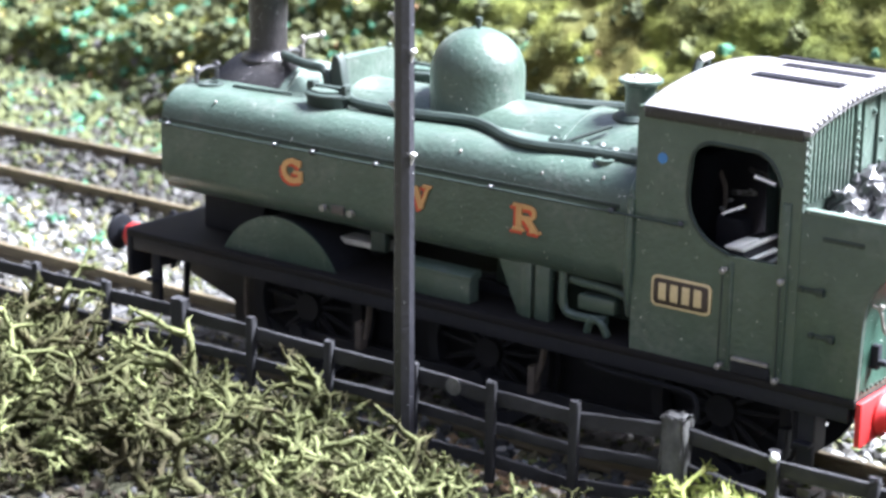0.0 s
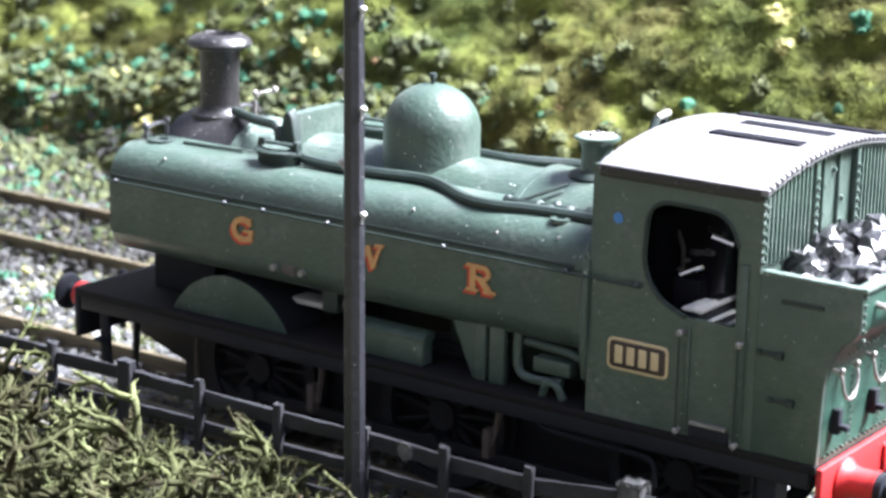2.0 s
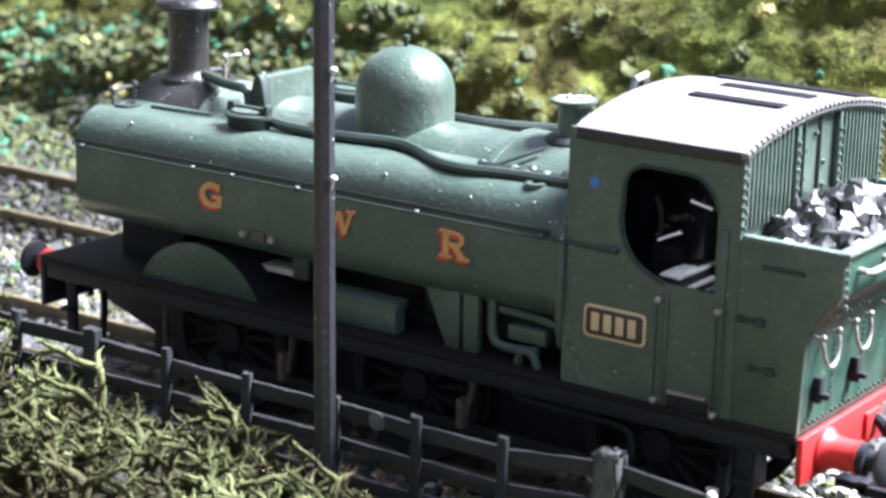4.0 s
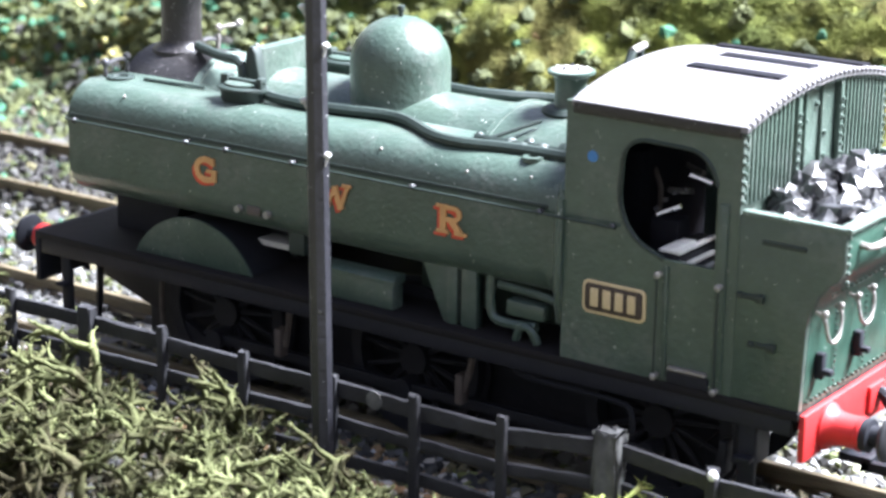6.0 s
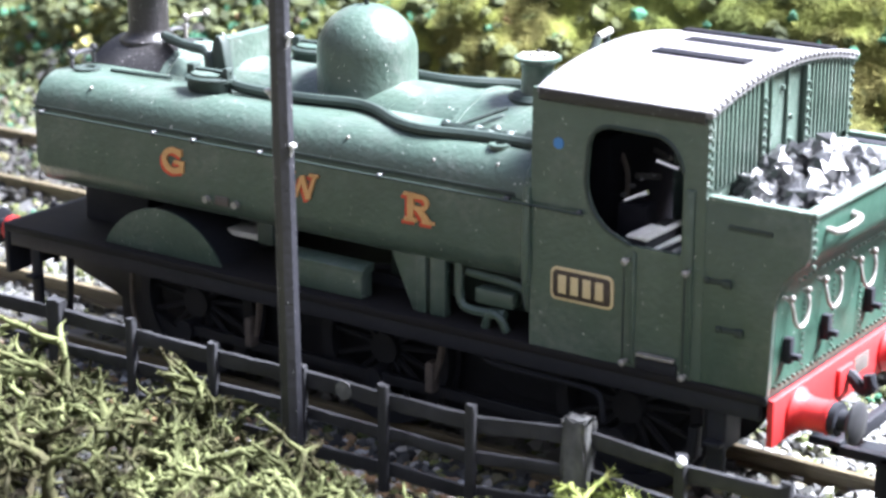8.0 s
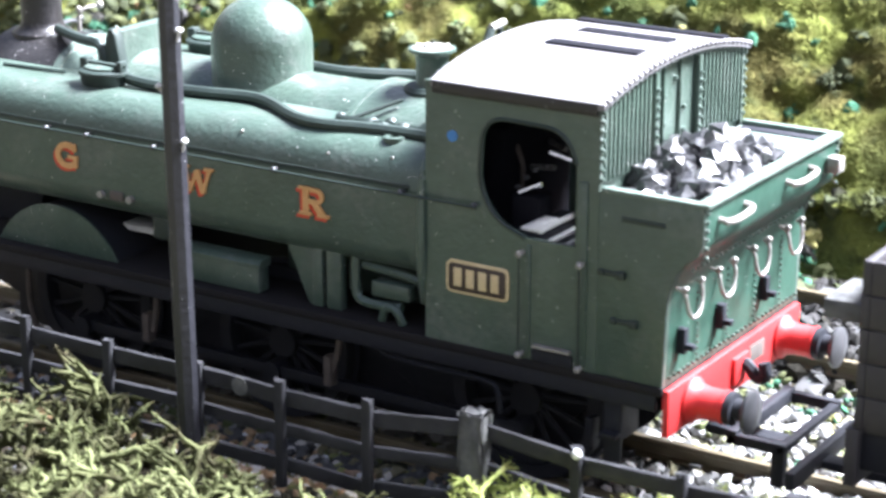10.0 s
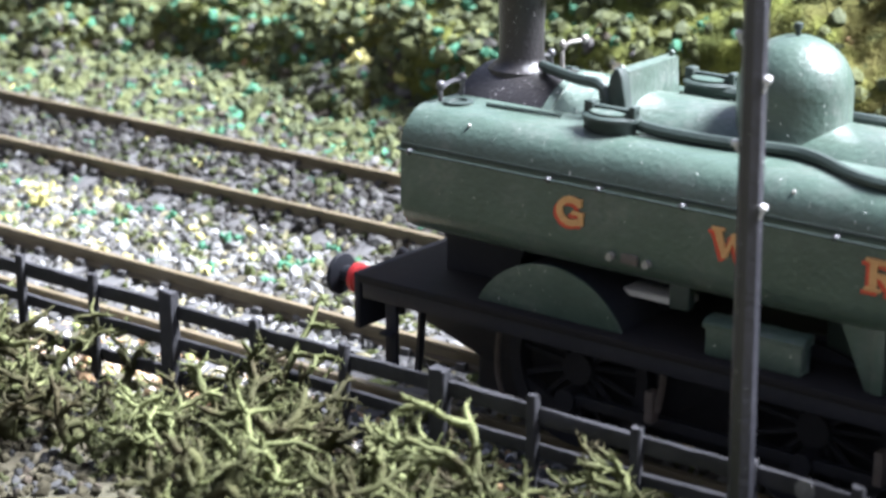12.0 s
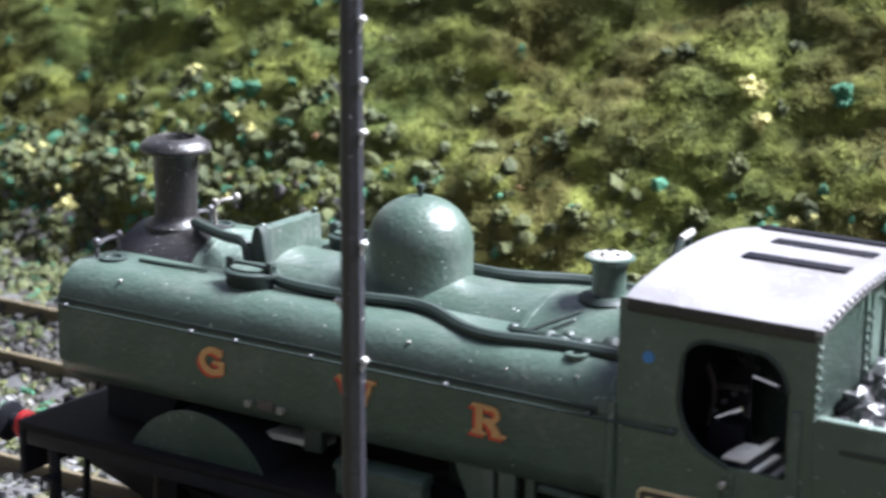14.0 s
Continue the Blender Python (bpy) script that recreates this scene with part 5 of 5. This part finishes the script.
def lichen_sprig(r, reach, thick=1.0):
    """One antlered sprig: curled stems that fork again and again into short blunt prongs."""
    verts, faces = [], []
    seg = 4

    def tube(points, radii):
        base = len(verts)
        for n, (q, rad) in enumerate(zip(points, radii)):
            way = points[min(n + 1, len(points) - 1)] - points[max(n - 1, 0)]
            way = way / (np.linalg.norm(way) + 1e-9)
            u = np.cross(way, (0.31, 0.52, 0.79))
            u = u / (np.linalg.norm(u) + 1e-9)
            v = np.cross(way, u)
            for k in range(seg):
                a = 2 * math.pi * k / seg + 0.4 * n
                verts.append(q + rad * (u * math.cos(a) + v * math.sin(a)))
        verts.append(points[-1] + way * radii[-1])
        for n in range(len(points) - 1):
            for k in range(seg):
                a, b = base + n * seg + k, base + n * seg + (k + 1) % seg
                faces.append((a, b, b + seg))
                faces.append((a, b + seg, a + seg))
        last = base + (len(points) - 1) * seg
        for k in range(seg):
            faces.append((last + k, last + (k + 1) % seg, last + seg))

    def unit(v):
        return v / (np.linalg.norm(v) + 1e-9)

    def grow(p, way, length, radius, depth):
        curl = np.cross(way, r.normal(0, 1, 3))
        curl = unit(curl) * r.normal(0, 0.75)
        points, radii, w = [p - way * radius * 0.4], [radius], way
        for n in range(4):
            w = unit(w + curl * 0.28 + r.normal(0, 0.10, 3))
            points.append(points[-1] + w * length * 0.25)
            radii.append(radius * (1.0 - 0.05 * (n + 1)) * r.uniform(0.85, 1.15))
        end, tip = points[-1], radius * (0.82 if depth else 0.60)
        radii[-1] = tip
        tube(points, radii)
        for _ in range(r.integers(2, 6)):
            n = r.integers(1, 5)
            side = unit(np.cross(w, r.normal(0, 1, 3)) + w * r.uniform(0.0, 0.9))
            tube([points[n], points[n] + side * (radius + r.uniform(0.25, 0.9))], [radius * 0.42, radius * 0.16])
        if depth == 0:
            fan = unit(np.cross(w, r.normal(0, 1, 3)))
            for n in range(r.integers(3, 7)):
                side = unit(w + fan * r.normal(0, 0.7) + r.normal(0, 0.2, 3))
                tube([end - w * tip * 0.5, end + side * r.uniform(0.4, 1.0)], [tip * 0.65, tip * 0.22])
            return
        side = unit(np.cross(w, r.normal(0, 1, 3)))
        many = 2 if r.random() < 0.6 else 3
        for n in range(many):
            a = 6.283 * n / many + r.normal(0, 0.35)
            out = side * math.cos(a) + np.cross(w, side) * math.sin(a)
            nw = unit(w + out * r.uniform(0.5, 1.2) + np.array([0.0, 0.0, 0.12]))
            if end[2] > reach * 0.75:
                nw = unit(nw * np.array([1.0, 1.0, 0.2]))
            grow(end, nw, length * r.uniform(0.62, 0.95), tip * r.uniform(0.84, 1.0), depth - 1 if r.random() < 0.85 else max(depth - 2, 0))

    way = np.array([r.normal(0, 0.5), r.normal(0, 0.5), 1.0])
    grow(np.array([0.0, 0.0, -1.2]), unit(way), reach * r.uniform(0.46, 0.60), r.uniform(0.9, 1.35) * thick, 4)
    mesh = bpy.data.meshes.new("sprig")
    mesh.from_pydata((np.array(verts) * MM).tolist(), [], faces)
    mesh.polygons.foreach_set("use_smooth", [True] * len(mesh.polygons))
    return mesh


lichen_rng = np.random.default_rng(21)
SPRIGS = {}
for mat in (LICHEN, BRIGHT):
    SPRIGS[mat.name] = [lichen_sprig(lichen_rng, 9.0 if mat is LICHEN else 5.0, 1.0 if mat is LICHEN else 0.5) for _ in range(18 if mat is LICHEN else 8)]
    for mesh in SPRIGS[mat.name]:
        mesh.materials.append(mat)


def lichen(x, y, spread, height, label="pale green branching lichen bush beside the fence", mat=LICHEN):
    bush = thing("lichen_bush", label, "bush", "lichen bushes", at=(x, y, float(ground_height(x, y))))
    for _ in range(max(int(spread * spread * (0.118 if mat is LICHEN else 0.85)), 3)):
        a, d = lichen_rng.uniform(0, 6.283), math.sqrt(lichen_rng.random())
        size = height / (10.0 if mat is LICHEN else 6.2) * lichen_rng.uniform(0.75, 1.1) * (1.0 - 0.25 * d)
        tilt = Matrix.Rotation(0.75 * d * lichen_rng.uniform(0.6, 1.2), 4, Vector((-math.sin(a), math.cos(a), 0.0)))
        turn = Matrix.Rotation(lichen_rng.uniform(0, 6.283), 4, "Z")
        mesh = SPRIGS[mat.name][lichen_rng.integers(len(SPRIGS[mat.name]))]
        piece("sprig", mesh, bush, Matrix.Translation((math.cos(a) * d * spread * 0.75 * MM, math.sin(a) * d * spread * 0.75 * MM, 0.0)) @ tilt @ turn @ Matrix.Scale(size, 4))
    return bush


for x in range(-52, 72, 11):
    for row, y in enumerate((-38.0, -48, -60)):
        if y < -58 and x < 8 or (row == 0 and -16 < x < -6):
            continue
        jx, jy = lichen_rng.uniform(-3, 3), lichen_rng.uniform(-2.5, 2.5)
        tall = 10.8 - (2.4 if x > 52 else 0.0) - 1.0 * (row == 0) - (1.5 if x < -25 else 0.0) + (1.8 if -25 < x < -15 else 0.0)
        lichen(x + jx + row * 3, y + jy, lichen_rng.uniform(6.0, 7.6), 1.08 * tall * lichen_rng.uniform(0.85, 1.08))
for x, y, sp, h in ((70, -45, 4.5, 7.0), (77, -44, 4.5, 6.5), (84, -42, 4.5, 6.0), (91, -41, 4.0, 7.0)):
    lichen(x, y, sp, h, "small pale green lichen tuft by the fence")
for x, y, sp, h in ((98.0, -34.2, 3.0, 9.5), (101.5, -34.0, 3.2, 11.0), (105.0, -34.0, 3.2, 9.0), (108.5, -34.5, 2.8, 7.0), (109.5, -23.5, 2.8, 8.0), (112.5, -23.5, 3.0, 9.5), (115.6, -23.5, 3.2, 10.5), (118.4, -23.5, 3.2, 11.5), (121.2, -23.5, 3.2, 11.0), (124.2, -23.5, 3.0, 10.0), (127.0, -23.5, 2.8, 9.0)):
    lichen(x, y, sp, h, "bright yellow-green leafy tuft by the fence", BRIGHT)

# ---- foliage on the bank ----
def lattice(x, y, size, seed):
    """Smooth value noise between 0 and 1."""
    table = np.random.default_rng(seed).random((97, 89))
    u, v = x / size, y / size
    i, j = np.floor(u).astype(int), np.floor(v).astype(int)
    a, b = u - i, v - j
    a, b = a * a * (3 - 2 * a), b * b * (3 - 2 * b)
    t = lambda p, q: table[p % 97, q % 89]
    return (t(i, j) * (1 - a) + t(i + 1, j) * a) * (1 - b) + (t(i, j + 1) * (1 - a) + t(i + 1, j + 1) * a) * b


def cushions(x, y, size, seed):
    """Rounded clumps with creases between them, between 0 and 1."""
    table = np.random.default_rng(seed).random((71, 67, 3))
    u, v = x / size, y / size
    i, j = np.floor(u).astype(int), np.floor(v).astype(int)
    best = np.zeros_like(u)
    for di in (-1, 0, 1):
        for dj in (-1, 0, 1):
            at = table[(i + di) % 71, (j + dj) % 67]
            d = (u - i - di - at[..., 0]) ** 2 + (v - j - dj - at[..., 1]) ** 2
            best = np.maximum(best, (0.45 + 0.55 * at[..., 2]) * (1.0 - d / 0.95))
    return np.sqrt(np.clip(best, 0.0, 1.0))


def moss_height(x, y):
    """Tufted cushions of four sizes, with deep hollows between the largest."""
    z = ground_height(x, y)
    u = x + 600.0 + 5.0 * (lattice(x + 500, y + z + 500, 9.0, 41) - 0.5)
    v = y + 0.9 * z + 600.0 + 5.0 * (lattice(x + 500, y + z + 500, 9.0, 42) - 0.5)
    total = 5.6 * cushions(u, v, 21.0, 31) + 4.2 * cushions(u, v, 9.5, 32) + 2.2 * cushions(u, v, 4.2, 33) + 0.9 * cushions(u, v, 1.9, 34)
    for hx, hy, reach, deep in HOLLOWS:
        total = total - deep * np.exp(-((x - hx) ** 2 + 1.6 * (y - hy) ** 2) / reach ** 2)
    return total


HOLLOWS = ((1.0, 121.0, 11.0, 5.5), (20.0, 131.0, 9.0, 7.0), (-14.0, 113.0, 10.0, 4.0), (-43.0, 99.0, 9.0, 4.0), (-30.0, 126.0, 12.0, 4.5))


def moss_cover(x, y):
    return smooth_step(80.0, 97.0, y + 9.0 * smooth_step(10.0, 60.0, x) + 16.0 * (lattice(x + 500, y + 500, 11.0, 35) - 0.5))


def bank_surface(x, y, lift=0.0):
    """Points of the mossy bank over the plan, pushed out square to the slope."""
    z, step = ground_height(x, y), 3.0
    sx = (ground_height(x + step, y) - ground_height(x - step, y)) / (2 * step)
    sy = (ground_height(x, y + step) - ground_height(x, y - step)) / (2 * step)
    size = np.sqrt(1.0 + sx * sx + sy * sy)
    out = moss_cover(x, y) * (np.maximum(moss_height(x, y), 0.0) + 3.0) - 2.8 + lift
    return np.stack([x - sx / size * out, y - sy / size * out, z + out / size], -1)


mu = np.arange(-330.0, 150.0, 0.95)
mv = np.arange(74.0, 232.0, 0.72)
mx, my = np.meshgrid(mu, mv, indexing="ij")
jitter = np.random.default_rng(5)
moss_points = bank_surface(mx, my) + jitter.uniform(-0.28, 0.28, (*mx.shape, 3))
moss_points = moss_points.reshape(-1, 3)
rows_n, cols_n = mx.shape
cell = (np.arange(rows_n - 1)[:, None] * cols_n + np.arange(cols_n - 1)[None]).ravel()
keep = (mx[:-1, :-1].ravel() > -110.0 - 1.1 * my[:-1, :-1].ravel()) & (mx[:-1, :-1].ravel() < 190.0 - 0.75 * (my[:-1, :-1].ravel() - 60.0))
cell = cell[keep]
moss = joined("bank_moss", moss_points, np.stack([cell, cell + cols_n, cell + cols_n + 1, cell + 1], -1), MOSS, "olive and yellow-green moss cushions covering the bank", "moss")
moss.data.polygons.foreach_set("use_smooth", [True] * len(moss.data.polygons))

leaf_rng = np.random.default_rng(11)


def in_view(p):
    return p[(p[:, 0] > -110.0 - 1.1 * p[:, 1]) & (p[:, 0] < 190.0 - 0.75 * (p[:, 1] - 60.0))]


def flat_turns(n, r):
    """Turns about the upright axis with a little tilt."""
    a, tilt, roll = r.uniform(0, 6.283, n), r.normal(0, 0.4, n), r.normal(0, 0.35, n)
    ca, sa, ct, st_, cr, sr = np.cos(a), np.sin(a), np.cos(tilt), np.sin(tilt), np.cos(roll), np.sin(roll)
    o, i = np.zeros(n), np.ones(n)
    spin = np.stack([np.stack([ca, -sa, o], -1), np.stack([sa, ca, o], -1), np.stack([o, o, i], -1)], 1)
    nod = np.stack([np.stack([ct, o, st_], -1), np.stack([o, i, o], -1), np.stack([-st_, o, ct], -1)], 1)
    bank_ = np.stack([np.stack([i, o, o], -1), np.stack([o, cr, -sr], -1), np.stack([o, sr, cr], -1)], 1)
    return spin @ nod @ bank_


def fibres(places, length, width, r):
    """Short soft blades standing about the places."""
    m = len(places)
    rot = np.einsum("ij,njk->nik", np.array([(1, 0, 0), (0, 0.82, -0.57), (0, 0.57, 0.82)]), flat_turns(m, r))
    shape = np.array([(-0.5, -0.5, 0.0), (-0.5, 0.5, 0.0), (0.5, 0.12, 0.0), (0.5, -0.12, 0.0)]) * np.array([length, width, 1.0])
    v = np.einsum("nij,kj->nki", rot, shape) * r.uniform(0.6, 1.5, m)[:, None, None] + places[:, None]
    v[..., 2] += 0.3 * length
    return v.reshape(-1, 3), np.arange(m * 4).reshape(m, 4)


p = in_view(scatter(150000, -330, 150, 76, 230, leaf_rng))
cover = moss_cover(p[:, 0], p[:, 1])
p = bank_surface(p[:, 0], p[:, 1], 0.2)[cover > 0.25 * leaf_rng.random(len(p)) + 0.1]
lv, lf = fibres(p, 1.5, 0.26, leaf_rng)
joined("bank_foliage", lv, lf, MOSS, "fine fuzzy undergrowth on the bank", "foliage")


def foam(name, mat, count, size, label, r, y_far, lift=0.3, low=68.0):
    """Soft clumps of crumbs in drifts, densest at the foot of the bank."""
    at = in_view(scatter(count * 5, -300, 150, low, y_far, r, lift))
    near = np.clip(1.05 - (at[:, 1] - 74) / 40.0 + 0.75 * smooth_step(10.0, -50.0, at[:, 0]), 0.10, 1.0)
    drift_at = lattice(at[:, 0] + 500 + 37 * count, at[:, 1] + 500, 13.0, count)
    at = at[r.random(len(at)) < near * smooth_step(0.40, 0.75, drift_at)][:count]
    at = np.where((moss_cover(at[:, 0], at[:, 1]) > 0.3)[:, None], bank_surface(at[:, 0], at[:, 1], 0.2), at)
    each = 14
    big = r.uniform(0.5, 1.3, len(at)) * size
    way = r.normal(0, 1, (len(at), each, 3))
    way /= np.linalg.norm(way, axis=2)[..., None]
    way[:, 0] = 0.0
    spots = at[:, None] + way * r.uniform(0.5, 1.15, (len(at), each, 1)) * big[:, None, None]
    sizes = big[:, None] * r.uniform(0.2, 0.45, (len(at), each))
    sizes[:, 0] = 0.8 * big
    v, f = lumps(spots.reshape(-1, 3), sizes.ravel(), r, 0.85, 0.35)
    clumps = joined(name, v, f, mat, label, "foliage")
    clumps.data.polygons.foreach_set("use_smooth", [True] * len(clumps.data.polygons))


foam("emerald_foam", EMERALD, 120, 1.1, "emerald green foam clumps on the bank", leaf_rng, 150)
foam("lime_foam", LIME, 420, 1.5, "lime green foam clumps on the bank", leaf_rng, 175)
foam("olive_foam", OLIVE, 260, 1.8, "dark olive foam clumps on the bank", leaf_rng, 150)


def chunks(name, mat, count, low, high, label, category, r, top=112.0):
    """Single torn pieces lying thick along the foot of the bank, thinning upward and toward the cab end."""
    at = in_view(scatter(count * 4, -290, 90, 63.5, top, r))
    share = np.clip(1.25 - (at[:, 1] - 66.0) / (top - 66.0), 0.0, 1.0) * (0.12 + 0.88 * smooth_step(0.0, -70.0, at[:, 0]))
    at = at[r.random(len(at)) < share][:count]
    top_at = bank_surface(at[:, 0], at[:, 1])
    at = np.where((moss_cover(at[:, 0], at[:, 1]) * moss_height(at[:, 0], at[:, 1]) > 0.5)[:, None], top_at, at)
    size = r.uniform(low, high, len(at))
    at[:, 2] += 0.15 * size
    v, f = lumps(at, size, r, 0.8, 0.34)
    return joined(name, v, f, mat, label, category)


chunks("scree", SCREE, 1700, 0.8, 1.8, "grey stones strewn at the foot of the bank", "stones", leaf_rng, 94.0)
chunks("emerald_chunks", EMERALD, 850, 0.8, 1.8, "torn emerald foam pieces at the foot of the bank", "foliage", leaf_rng)
chunks("lime_chunks", LIME, 2100, 0.8, 2.2, "torn lime green foam pieces at the foot of the bank", "foliage", leaf_rng, 108.0)
chunks("olive_chunks", OLIVE, 1700, 0.9, 1.9, "torn olive foam pieces at the foot of the bank", "foliage", leaf_rng, 108.0)
chunks("pale_chunks", STRAW, 280, 0.6, 1.3, "pale yellow foam pieces at the foot of the bank", "foliage", leaf_rng, 108.0)
chunks("tan_chunks", TAN, 110, 0.6, 1.1, "tan brown foam pieces at the foot of the bank", "foliage", leaf_rng, 108.0)

# weeds on the tracks, soil under the fence
for name, mat, count, label in (("lime_weeds", LIME, 520, "small lime green weeds among the ballast"), ("emerald_weeds", EMERALD, 190, "small emerald weeds among the ballast"), ("pale_weeds", STRAW, 130, "pale yellow weeds among the ballast")):
    at = scatter(count, -220, 130, 9, 64, leaf_rng, 0.7)
    spots = (at[:, None] + leaf_rng.normal(0, 0.5, (count, 6, 3)) * np.array([1, 1, 0.6])).reshape(-1, 3)
    v, f = lumps(spots, leaf_rng.uniform(0.3, 0.65, len(spots)), leaf_rng, 0.85, 0.35)
    joined(name, v, f, mat, label, "weeds")
for name, mat, area, count, label in (("soil", GAP_SHADE_SOIL, (-110, 170, -78, -30), 8500, "brown earth under the lichen, darkened for shade in the gaps"), ("rubble", LIFTED_RUBBLE, (-60, 170, -33, -10), 4500, "grey and brown rubble beside the track, brightened against the shadow")):
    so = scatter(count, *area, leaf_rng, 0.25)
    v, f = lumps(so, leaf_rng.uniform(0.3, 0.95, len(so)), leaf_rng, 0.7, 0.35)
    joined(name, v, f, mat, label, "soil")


def foam_tuft(x, y, size, mat, label):
    bm = B()
    for _ in range(34):
        d = leaf_rng.normal(0, 0.42, 3) * size
        v, f = lumps(np.zeros((1, 3)), np.array([size * leaf_rng.uniform(0.22, 0.42)]), leaf_rng, 0.9, 0.3)
        vs = [bm.verts.new(Vector(q) + Vector(d)) for q in v]
        for t3 in f:
            bm.faces.new([vs[i] for i in t3])
    ob = part("foam_tuft", bm, mat, None, smooth=False, at=(x, y, float(ground_height(np.array(x), np.array(y))) + size * 0.6))
    return tagged(ob, label, "tuft", "foam tufts")


def on_moss(x, y):
    q, w = np.array([float(x)]), np.array([float(y)])
    out = bank_surface(q, w)[0]
    return out if out[2] > float(ground_height(q, w)[0]) else np.array([x, y, float(ground_height(q, w)[0])])


for x, y, size, mat, label in (
        (-83.1, 87.4, 2.5, STRAW, "large pale yellow foam tuft at the foot of the bank"),
        (-75.0, 85.3, 1.8, EMERALD, "emerald foam tuft at the foot of the bank"),
        (-97.6, 26.0, 2.0, STRAW, "pale yellow foam tuft on the ballast"),
        (39.4, 117.0, 1.9, STRAW, "large pale yellow foam tuft on the bank"),
        (42.0, 113.2, 1.7, STRAW, "large pale yellow foam tuft on the bank"),
        (41.8, 108.6, 1.9, LIME, "lime foam tuft on the bank"),
        (56.4, 103.5, 1.2, STRAW, "small pale yellow foam tuft on the bank"),
        (52.8, 102.5, 1.3, STRAW, "small pale yellow foam tuft on the bank"),
        (39.4, 102.0, 1.6, LIME, "lime foam tuft on the bank"),
        (-69.3, 116.0, 1.7, STRAW, "pale yellow foam tuft on the bank"),
        (-49.5, 103.5, 1.4, STRAW, "pale yellow foam tuft on the bank"),
        (-125.8, 117.5, 1.2, STRAW, "small pale yellow foam tuft on the bank"),
        (18.9, 98.5, 2.0, LIME, "lime foam tuft on the bank"),
        (71.6, 106.0, 1.4, EMERALD, "emerald foam tuft on the bank"),
        (67.4, 96.5, 1.3, EMERALD, "emerald foam tuft on the bank"),
        (55.1, 118.5, 2.0, EMERALD, "emerald foam tuft on the bank"),
        (-94.3, 109.5, 1.8, EMERALD, "emerald foam tuft on the bank"),
        (86.7, 78.5, 1.4, STRAW, "pale yellow foam tuft at the foot of the bank")):
    ob = foam_tuft(x, y, size, mat, label)
    ob.location = Vector(on_moss(x, y) + np.array([0.0, -0.2 * size, 0.4 * size])) * MM
